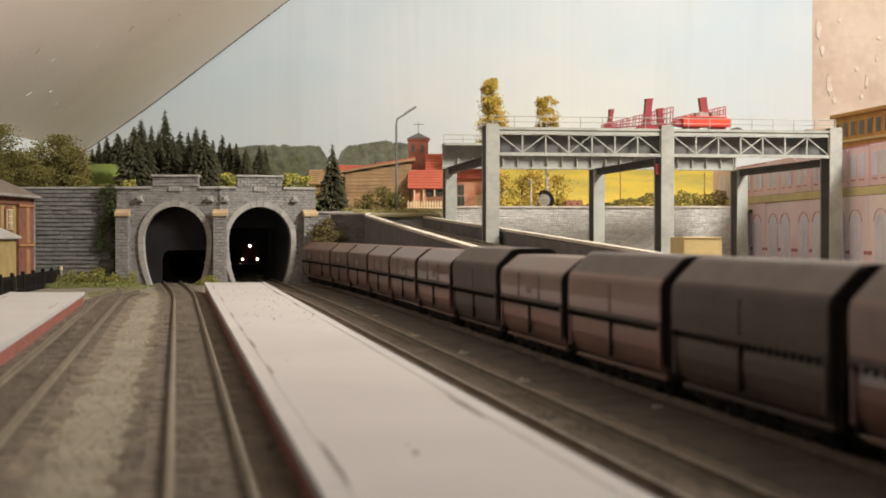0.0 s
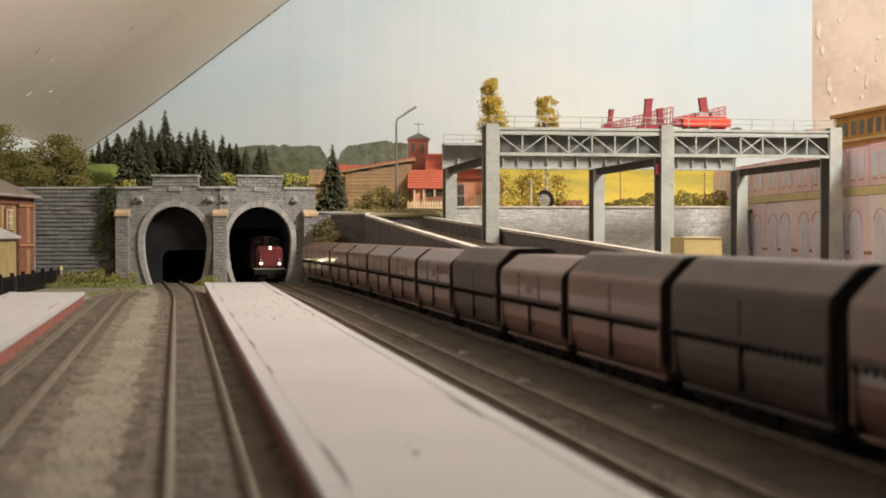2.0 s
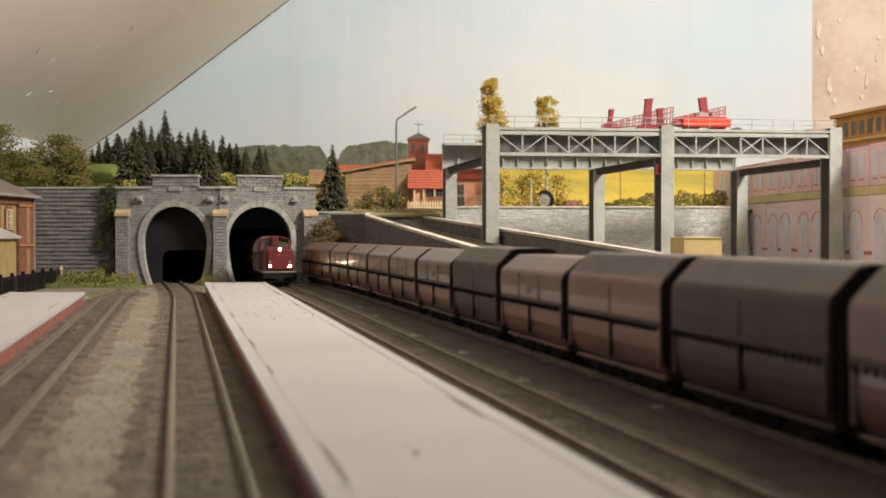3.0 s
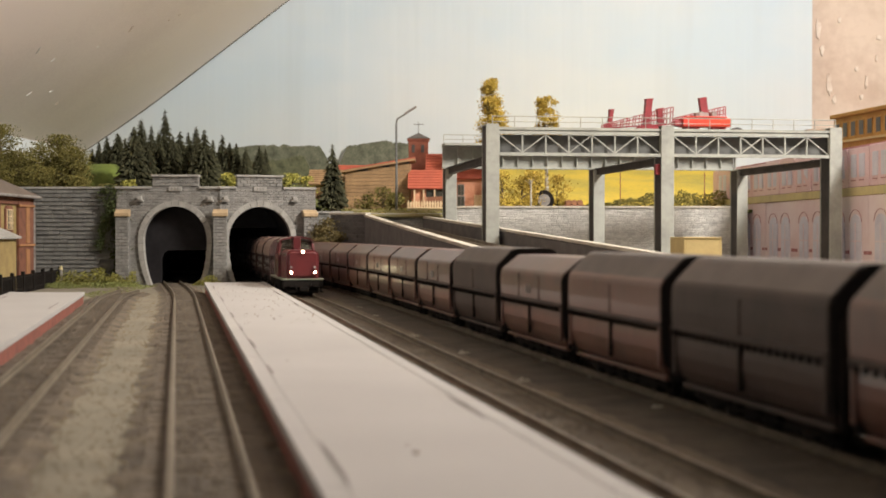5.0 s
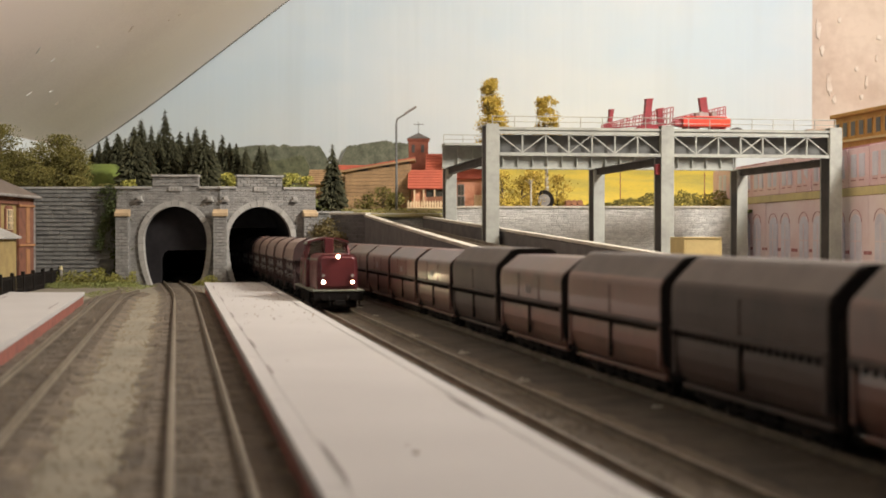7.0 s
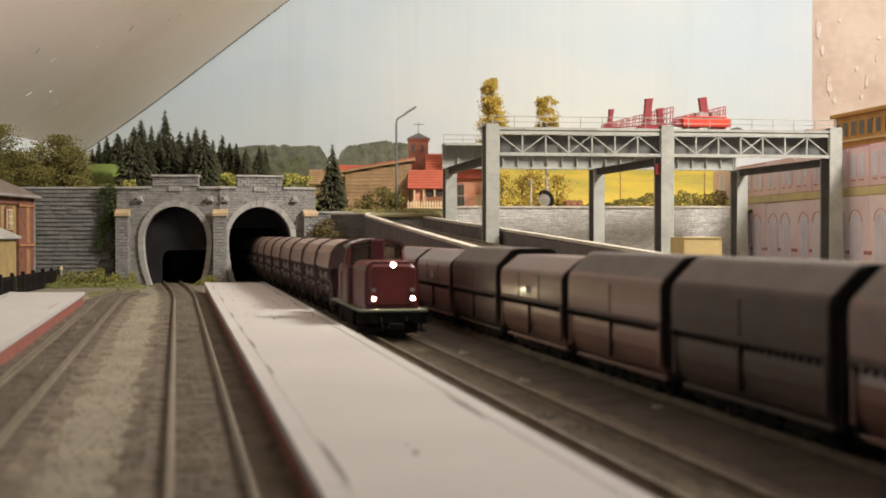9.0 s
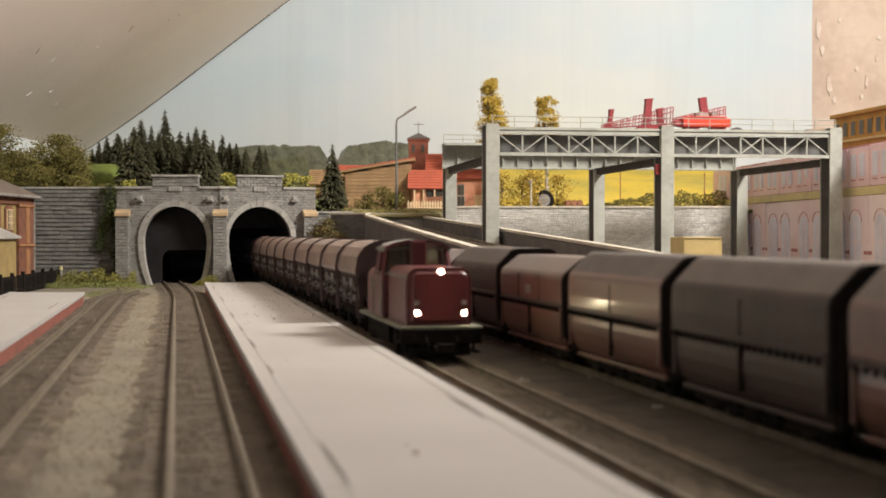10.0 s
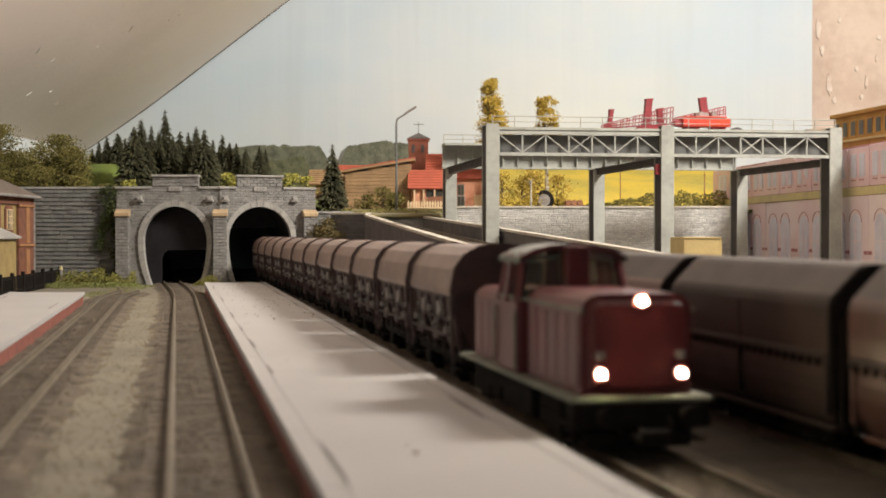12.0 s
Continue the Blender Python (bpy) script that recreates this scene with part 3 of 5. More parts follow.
def room():
    k = "structure"
    sky_board = empty("backdrop", "", "")
    paint = skymat()
    for x0, x1, y in ((-700, -259, 2200.0), (-262, 420, 2199.7), (417, 586, 2200.0)):
        part("sheet", boxes((x0, x1, y, y + 6, -30, 1100)), paint, sky_board)
    tagged(sky_board, "pale blue hand-painted sky backdrop board", "backdrop", kind=k)
    tagged(finish(boxes((-1900, 2600, 2240, 2340, -900, 1700)), "wall_north", M_WALL), "pinkish rough-plastered room wall", "wall", kind=k)
    under, z = [], 185.0
    for i in range(48):
        x = -571 + 6 * i
        under.append((x, z))
        z += 6 * (0.655 + 0.108 * min(1, (x + 571) / 150))
    bm = prism(bmesh.new(), under + [(700, 1140), (700, 1260), (-300, 520), (-690, 220)], "y", -1500, 2198)
    tagged(finish(bm, "ceiling_slope", M_SLOPE), "sloping white plastered attic ceiling", "ceiling", kind=k)
    tagged(finish(boxes((-690, -571, -1500, 2198, -900, 187), (-571.2, -569, -1500, 2196, -30, 184)), "knee_wall", paint), "low pale painted wall under the attic slope", "wall", kind=k)
    tagged(finish(boxes((700, 2600, -1500, 2240, 1700, 1760)), "ceiling", M_BROWN), "unseen brown ceiling, added dark to limit bounced light", "ceiling", kind=k)
    tagged(finish(boxes((2600, 2700, -1600, 2340, -900, 1760)), "wall_east", M_BROWN), "unseen brown wall, added dark to limit bounced light", "wall", kind=k)
    tagged(finish(boxes((-1900, 2700, -1600, -1500, -900, 1760)), "wall_south", M_BROWN), "unseen brown wall, added dark to limit bounced light", "wall", kind=k)
    tagged(finish(boxes((-1900, 2700, -1600, 2340, -960, -900)), "floor", M_BROWN), "unseen brown floor, added dark to limit bounced light", "floor", kind=k)


room()


def slope_marks():
    """Small white flecks and short scratches in the slope's plaster."""
    rng = random.Random(5)
    slope = bpy.data.objects["ceiling_slope"]
    for i in range(26):
        x = rng.uniform(-545, -300)
        z = 185 + 0.655 * (x + 571) + (0.00036 * (x + 571) ** 2 if x < -421 else 8.1 + 0.108 * (x + 421))
        y, n, w = rng.uniform(1150, 1950), rng.uniform(1.5, 9 if i % 3 == 0 else 4), rng.uniform(0.5, 1.3)
        bm = boxes((-n, n, -w, w, -0.9, 0.9), bevel=0.4)
        m = Matrix.Translation((x, y, z)) @ Matrix.Rotation(radians(-36), 4, "Y") @ Matrix.Rotation(rng.uniform(0, 3.1), 4, "Z")
        bmesh.ops.transform(bm, matrix=m, verts=bm.verts)
        part("plaster_fleck", bm, M_FLECK if i % 4 else M_WALL, slope)


M_FLECK = mat("white_fleck", (0.93, 0.90, 0.86), (0.85, 0.81, 0.77), 0.8, scale=90)
slope_marks()


def seam():
    bm = bmesh.new()
    line = ((-571, 184.6), (-520, 218.8), (-470, 253.8), (-421, 290.6), (-241, 427.8), (-180, 474.0))
    for (x0, z0), (x1, z1) in zip(line, line[1:]):
        rod(bm, (x0, 2195.6, z0), (x1, 2195.6, z1), 1.1, 8)
    tagged(finish(bm, "trim", M_SLEEPER), "thin dark seam along the foot of the attic slope", "trim", kind="structure")


seam()


def flakes():
    rng = random.Random(21)
    wall = bpy.data.objects["wall_north"]
    for x, z, r, tall in ((606, 384, 9, 2.0), (612, 352, 6, 1.6), (624, 296, 8, 2.2), (632, 272, 6, 1.3), (668, 322, 7, 0.6), (684, 300, 5, 2.4), (676, 276, 6, 0.7), (704, 372, 8, 0.5), (700, 338, 4, 1.5), (640, 400, 5, 1.2)):
        pts = []
        for i in range(18):
            a = 2 * math.pi * i / 18
            q = r * (0.55 + 0.6 * rng.random())
            pts.append((x + q * math.cos(a) * 0.6, z + q * math.sin(a) * tall))
        part("plaster_flake", prism(bmesh.new(), pts, "y", 2237.2, 2241), M_FLAKE, wall, "loose pale plaster flake")


M_FLAKE = mat("plaster_flake", (0.82, 0.73, 0.64), (0.66, 0.54, 0.45), 0.9, scale=60, bump=0.8)
flakes()

# ---- masonry ----
M_FIELDSTONE = mat("pale_fieldstone", (0.60, 0.59, 0.55), (0.36, 0.355, 0.335), 0.9, scale=120, bump=0.5, rand=0.35, island=True)
M_PALEMORTAR = mat("pale_mortar", (0.46, 0.45, 0.42), (0.34, 0.33, 0.31), 0.95, scale=150)
M_BLOCK = mat("grey_block", (0.29, 0.29, 0.27), (0.18, 0.18, 0.165), 0.9, scale=110, bump=0.5, rand=0.25, island=True)
M_CUTTING = mat("lapped_grey_stone", (0.165, 0.162, 0.148), (0.09, 0.088, 0.081), 0.9, scale=110, bump=0.5, rand=0.25, island=True)
M_RAMPWALL = mat("dark_ramp_wall", (0.15, 0.14, 0.135), (0.085, 0.08, 0.078), 0.9, scale=80, rand=0.2, island=True)
M_CAPSTONE = mat("pale_coping", (0.52, 0.48, 0.40), (0.38, 0.35, 0.29), 0.85, scale=70)
M_COPING = mat("grey_coping", (0.36, 0.35, 0.32), (0.24, 0.23, 0.21), 0.9, scale=70)


def courses(x0, x1, z0, z1, w, h, y=0.0, depth=1.2, keep=None, seed=1, rough=0.5, joint=0.45, wild=0.0, lap=0.0):
    """Bonded stones as real blocks in the plane y, proud of it towards -y, in one mesh."""
    rng = random.Random(seed)
    vs, fs = [], []
    rows = max(1, round((z1 - z0) / h))
    h = (z1 - z0) / rows
    for r in range(rows):
        x = x0 - (w / 2 if r % 2 else 0) - rng.random() * wild * w
        while x < x1:
            ww = w * (1 + wild * (rng.random() - 0.4))
            v = 0.14 if lap else joint / 2
            a, b = max(x, x0) + v, min(x + ww, x1) - v
            x += ww
            if b - a < 0.8:
                continue
            c, d = z0 + r * h + joint / 2, z0 + (r + 1) * h - joint / 2
            if wild > 1:
                c, d = c + rng.uniform(-0.14, 0.14) * h, d + rng.uniform(-0.14, 0.14) * h
            if keep and not keep((a + b) / 2, (c + d) / 2, (b - a) / 2):
                continue
            p = (depth + lap) * (1 - rough * rng.random() * (0.5 if lap else 1))
            k = len(vs)
            e = 0.06 if lap else 0.25
            j = lambda: (rng.random() - 0.5) * 0.35 * rough
            vs += [(a, y, c), (b, y, c), (b, y, d), (a, y, d)]
            vs += [(a + e + j(), y - p, c + e + j()), (b - e + j(), y - p, c + e + j()), (b - e + j(), y - p + lap * 0.8, d - e + j()), (a + e + j(), y - p + lap * 0.8, d - e + j())]
            fs += [(k + 4, k + 5, k + 6, k + 7)] + [(k + i, k + (i + 1) % 4, k + 4 + (i + 1) % 4, k + 4 + i) for i in range(4)]
    bm = bmesh.new()
    vv = [bm.verts.new(v) for v in vs]
    for f in fs:
        bm.faces.new([vv[i] for i in f])
    return bm


def horseshoe(r, zc, foot, n=22, grow=0.0):
    """Outline of the tunnel mouth from the right foot over the crown to the left foot."""
    low = zc / math.sqrt(1 - (foot / r) ** 2)
    m = max(5, n // 3)
    rise = [((r + grow) * math.sqrt(1 - ((zc - zc * i / m) / low) ** 2), zc * i / m) for i in range(m)]
    pts = list(rise)
    for i in range(n + 1):
        a = math.pi * i / n
        pts.append(((r + grow) * math.cos(a), zc + (r + grow) * 1.06 * math.sin(a)))
    pts += [(-x, z) for x, z in rise[::-1]]
    return pts


def inside(pts, x, z):
    hit = False
    for (x1, z1), (x2, z2) in zip(pts, pts[1:] + pts[:1]):
        if (z1 > z) != (z2 > z) and x < (x2 - x1) * (z - z1) / (z2 - z1) + x1:
            hit = not hit
    return hit


def portal(x, y, rz, left, right, top, label):
    t = empty("tunnel_portal", label, "tunnel portal", mm(x, y, 0, 0, 0, rz))
    hole = horseshoe(34.6, 48.5, 26)
    outer = horseshoe(34.6, 48.5, 26, grow=5.2)
    # backing wall with the mouth cut through it: strips between mouth and edge
    bm = bmesh.new()
    def plate(pts):
        prism(bm, pts, "y", 0.0, 9.0)
    n = len(hole)
    for i in range(n - 1):
        (xa, za), (xb, zb) = hole[i], hole[i + 1]
        ea = right if xa > 0 else -left
        eb = right if xb > 0 else -left
        if xa * xb <= 0:
            plate([(xa, za), (right, za), (right, top), (-left, top), (-left, zb), (xb, zb)])
        else:
            plate([(xa, za), (ea, za), (eb, zb), (xb, zb)])
    bmesh.ops.remove_doubles(bm, verts=bm.verts, dist=0.01)
    part("backing", bm, M_MORTAR, t)
    keep = lambda a, c, hw: not (inside(outer, a, c) or inside(outer, a - hw * 0.8, c) or inside(outer, a + hw * 0.8, c))
    tagged(part("brickwork", courses(-left, right, 0, top, 5.6, 3.0, keep=keep, seed=int(left), joint=0.3, depth=0.75), M_STONE, t, "grey coursed stonework"), kind="stuff")
    # ring of voussoirs
    k = 27
    def on(pts, f):
        g = f * (len(pts) - 1)
        i = min(int(g), len(pts) - 2)
        a, b = Vector(pts[i]), Vector(pts[i + 1])
        return a.lerp(b, g - i)
    inn, out = horseshoe(34.6, 48.5, 26, 60, -0.2), horseshoe(34.6, 48.5, 26, 60, 5.6)
    for i in range(k):
        f0, f1 = (i + 0.02) / k, (i + 0.98) / k
        p = [on(inn, f0), on(out, f0), on(out, f1), on(inn, f1)]
        if i == k // 2:
            p[1], p[2] = p[1] + Vector((0, 1.3)), p[2] + Vector((0, 1.3))
        part("voussoir", prism(bmesh.new(), [tuple(q) for q in p], "y", -2.6, 6), M_VOUSSOIR, t)
    # raised parapet, copings, tablet, brackets
    part("parapet", boxes((-25, 25, 0.5, 8, top, top + 13)), M_MORTAR, t)
    tagged(part("parapet_brickwork", courses(-25, 25, top + 3, top + 13, 7.2, 3.4, y=0.5, seed=5), M_STONE, t), kind="stuff")
    part("parapet_coping", boxes((-26, 26, -2.2, 9, top + 13, top + 15.4), bevel=0.4), M_COPING, t)
    for a, b in ((-left - 0.5, -25.5), (25.5, right + 0.5)):
        part("coping", boxes((a, b, -2.4, 9, top, top + 2.6), bevel=0.4), M_COPING, t)
    part("tablet", boxes((-7, 7, -2.2, 1, top - 2.5, top + 2.5), bevel=0.3), M_VOUSSOIR, t, "weathered date tablet")
    for i, px in enumerate((-3.2, 0, 3.2)):
        part("tablet_mark", boxes((px - 0.5, px + 0.5, -2.6, -2.1, top - 1.2, top + 1.4)), M_MORTAR, t)
    for px in (-38, 38):
        if -left < px < right:
            part("bracket", boxes((px - 4, px + 4, -4.5, 0, top - 14, top - 11.5), (px - 2.4, px + 2.4, -5.5, 0, top - 12.5, top - 8.2), bevel=0.5), M_VOUSSOIR, t)
    # lining: a dark tube behind the mouth
    bm = bmesh.new()
    big = horseshoe(34.6, 48.5, 26, 22, 0.6)
    wide = horseshoe(34.6, 48.5, 26, 22, 3.0)
    for i in range(len(big) - 1):
        prism(bm, [big[i], wide[i], wide[i + 1], big[i + 1]], "y", 9.0, 130)
    bmesh.ops.remove_doubles(bm, verts=bm.verts, dist=0.01)
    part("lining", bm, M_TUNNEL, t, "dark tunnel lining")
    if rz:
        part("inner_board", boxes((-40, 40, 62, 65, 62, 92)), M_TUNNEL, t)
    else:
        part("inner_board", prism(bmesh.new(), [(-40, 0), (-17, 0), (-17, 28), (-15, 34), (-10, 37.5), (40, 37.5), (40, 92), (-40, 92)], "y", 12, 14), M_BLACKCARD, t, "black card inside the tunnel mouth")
    return t


def pier(x, y, rz):
    t = empty("buttress", "grey stone buttress with a sandstone cap beside the tunnel mouth", "buttress", mm(x, y, 0, 0, 0, rz), group="tunnel buttresses")
    part("core", boxes((-7, 7, -6, 3, 0, 74)), M_MORTAR, t)
    tagged(part("stonework", courses(-7.4, 7.4, 0, 74, 7.0, 3.6, y=-6, seed=int(abs(x))), M_STONE, t), kind="stuff")
    bm = bmesh.new()
    prism(bm, [(-8.6, 74), (-8.6, 78), (0, 82), (0, 74)], "x", -8, 8)
    bmesh.ops.bevel(bm, geom=bm.edges[:], offset=0.5, segments=1, affect="EDGES")
    part("cap", bm, M_CAP, t, "sandstone weathering cap")
    return t


portal(-290, 1500, 0, 64, 49, 104, "grey stone tunnel portal with dark mouth")
portal(-200, 1512, 18, 44, 62, 104, "grey stone tunnel portal where the train comes out")
pier(-346, 1498, 0)
pier(-240.5, 1496, 4)
pier(-147.5, 1526, 18)


def long_wall(name, x0, x1, y, z1, w, h, m1, label, coping=M_COPING, wild=0.2, rz=0.0, seed=9, z0=0.0, core=None, lap=0.0):
    t = empty(name, label, "wall", mm(x0, y, 0, 0, 0, rz), kind="structure")
    part("core", boxes((0, x1 - x0, 0, 8, z0, z1)), core or M_MORTAR, t)
    tagged(part("stonework", courses(0, x1 - x0, z0, z1, w, h, seed=seed, wild=wild, lap=lap, joint=0.55 if lap else 0.45), m1, t), kind="stuff")
    n = max(1, int((x1 - x0) / 26))
    for i in range(n):
        a, b = (x1 - x0) * i / n, (x1 - x0) * (i + 1) / n - 0.4
        part("coping", boxes((a, b, -2.4, 9, z1, z1 + 2.4), bevel=0.4), coping, t)
    return t


long_wall("retaining_wall", -566, -354, 1506, 104, 11, 4.5, M_CUTTING, "long grey retaining wall laid in overlapping courses", core=M_CUTTING, wild=0.9, lap=1.3)
long_wall("wing_wall", -143, -100, 1545, 78, 9, 4.0, M_BLOCK, "overgrown grey wing wall beside the tunnel")
long_wall("quarry_wall", 0, 360, 1655, 86, 5.4, 2.7, M_FIELDSTONE, "pale rough fieldstone retaining wall", core=M_PALEMORTAR, wild=1.3, coping=M_CAPSTONE, seed=4)


# ---- land behind the walls ----
M_GRASS = mat("scenic_turf", (0.17, 0.19, 0.05), (0.07, 0.08, 0.026), 0.95, scale=25, bump=0.8, fine=16)
M_MEADOW = mat("fresh_meadow", (0.15, 0.20, 0.035), (0.09, 0.12, 0.025), 0.95, scale=30, bump=0.8, fine=16)
M_RAPE = mat("rape_field", (0.62, 0.455, 0.045), (0.36, 0.31, 0.06), 0.95, scale=11, bump=0.5, fine=18)
M_YARD = mat("dry_yard", (0.26, 0.22, 0.10), (0.11, 0.10, 0.045), 0.95, scale=40, bump=0.8, fine=12)
M_PATH = mat("trackbed", (0.20, 0.16, 0.12), (0.09, 0.07, 0.055), 0.95, scale=70, bump=0.7)


def sheet(name, x0, x1, y0, y1, nx, ny, height, material, thick=6.0):
    bm = bmesh.new()
    g = [[bm.verts.new((x0 + (x1 - x0) * i / nx, y0 + (y1 - y0) * j / ny, height(x0 + (x1 - x0) * i / nx, y0 + (y1 - y0) * j / ny))) for i in range(nx + 1)] for j in range(ny + 1)]
    for j in range(ny):
        for i in range(nx):
            bm.faces.new((g[j][i], g[j][i + 1], g[j + 1][i + 1], g[j + 1][i]))
    r = bmesh.ops.extrude_face_region(bm, geom=bm.faces[:])
    for e in r["geom"]:
        if isinstance(e, bmesh.types.BMVert):
            e.co.z -= thick
    return finish(bm, name, material, smooth=True)


def wob(x, y, a, f):
    return a * noise.noise(Vector((x * f, y * f, 3.1)))


def HILL(x, y):
    z = 102 + 36 * min(1, max(0, (y - 1560) / 400)) * (1 - 0.5 * max(0, min(1, (x + 330) / 150))) + wob(x, y, 5, 0.012)
    f = max(0.0, min(1.0, (x + 175) / 45))
    return z * (1 - f) + 84 * f


tagged(sheet("hill", -196, -128, 1556, 2198, 12, 50, HILL, M_GRASS, 4),
       "grassy shoulder of the hill beside the village", "hill", kind="structure")
tagged(sheet("hill", -566, -196, 1515, 2198, 40, 60, HILL, M_GRASS, 4),
       "green turf hillside above the tunnels", "hill", kind="structure")
tagged(sheet("knoll", -520, -372, 1604, 1690, 24, 16, lambda x, y: 100 + 41 * math.sin(math.pi * min(0.5, (y - 1604) / 150)) * min(1, (-372 - x) / 26) ** 0.6 + wob(x, y, 3, 0.02), M_MEADOW, 6),
       "fresh green meadow slope between bushes and firs", "meadow", kind="structure")
tagged(sheet("meadow", 2, 372, 1664, 1800, 40, 14, lambda x, y: 84 + wob(x, y, 2, 0.02), M_GRASS, 4),
       "grassy yard behind the pale stone wall", "meadow", kind="structure")
tagged(sheet("meadow", -127, 1, 1552, 1800, 20, 24, lambda x, y: 84 - max(0, 1580 - y) * 0.25 + wob(x, y, 2, 0.02), M_YARD, 4),
       "flat grassy yard behind the ramp and stone wall", "meadow", kind="structure")
tagged(sheet("rape_field", 60, 450, 1790, 2196, 40, 30, lambda x, y: 84 + (y - 1790) * 0.185 + wob(x, y, 5, 0.008), M_RAPE, 4),
       "bright yellow flowering rape field rising to the horizon", "field", kind="structure")
long_wall("yard_wall", -126, 2, 1556, 76, 11, 4.2, M_BLOCK, "low grey retaining wall under the farmyard")
tagged(finish(boxes((-128, -120, 1566, 2198, 0, 80)), "trim", M_MORTAR), "plain scenery former under the hill edge", "trim", kind="structure")


# ---- ramp ----
def ramp():
    t = empty("ramp", "curving ramp with dark walls and pale copings", "ramp", kind="structure")
    n = 14
    first, second = [], []
    for i in range(n + 1):
        f = i / n
        y = 1500 - 700 * f
        first.append((-82 + 0.2016 * (1500 - y) + 6 * math.sin(f * math.pi), y, 76.2 - 0.0544 * (1500 - y) - 3 * math.sin(f * 3.1)))
        y = 1600 - 800 * f
        second.append((-32 + 0.2817 * (1600 - y), y, 77.5 - 0.0542 * (1600 - y)))
    for line in (first, second):
        bm = sweep(bmesh.new(), [(x, y, 0) for x, y, z in line], [(-3, 0), (3, 0), (3, 1), (-3, 1)])
        for v in bm.verts:
            if v.co.z > 0.5:
                k = min(range(n + 1), key=lambda i: abs(line[i][1] - v.co.y))
                v.co.z = line[k][2] - 3.2
        part("parapet", bm, M_RAMPWALL, t)
        part("coping", sweep(bmesh.new(), line, [(-3.6, -2.4), (3.6, -2.4), (3.6, 0), (-3.6, 0)]), M_CAPSTONE, t, "pale stone coping")
    bm = bmesh.new()
    prev = None
    for (xa, ya, za), (xb, yb, zb) in zip(first, second):
        row = (bm.verts.new((xa + 3, ya, za - 8)), bm.verts.new((xb - 3, yb, zb - 15)))
        if prev:
            bm.faces.new((prev[0], prev[1], row[1], row[0]))
        prev = row
    r = bmesh.ops.extrude_face_region(bm, geom=bm.faces[:])
    for e in r["geom"]:
        if isinstance(e, bmesh.types.BMVert):
            e.co.z -= 5
    part("trackbed", bm, M_PATH, t)
    for off in (0.42, 0.66):
        line = [(a[0] + (b[0] - a[0]) * off, a[1] + (b[1] - a[1]) * off, (a[2] - 8) + (b[2] - a[2] - 7) * off) for a, b in zip(first, second)]
        part("rail", sweep(bmesh.new(), line, [(-0.6, 0), (0.6, 0), (0.6, 3), (-0.6, 3)]), M_RAIL, t)
    # dressed end wall that faces the platforms, laid in courses
    e = empty("end_wall", "dark coursed end wall of the ramp", "wall", mm(-124, 1532, 0, 0, 0, -36), kind="structure")
    part("core", boxes((0, 50, 0, 6, 0, 76)), M_RAMPWALL, e)
    tagged(part("stonework", courses(0, 50, 0, 76, 13, 4.2, seed=3), M_RAMPWALL, e), kind="stuff")
    part("coping", boxes((-1, 51, -2, 7, 76, 78.4), bevel=0.4), M_CAPSTONE, e)


ramp()


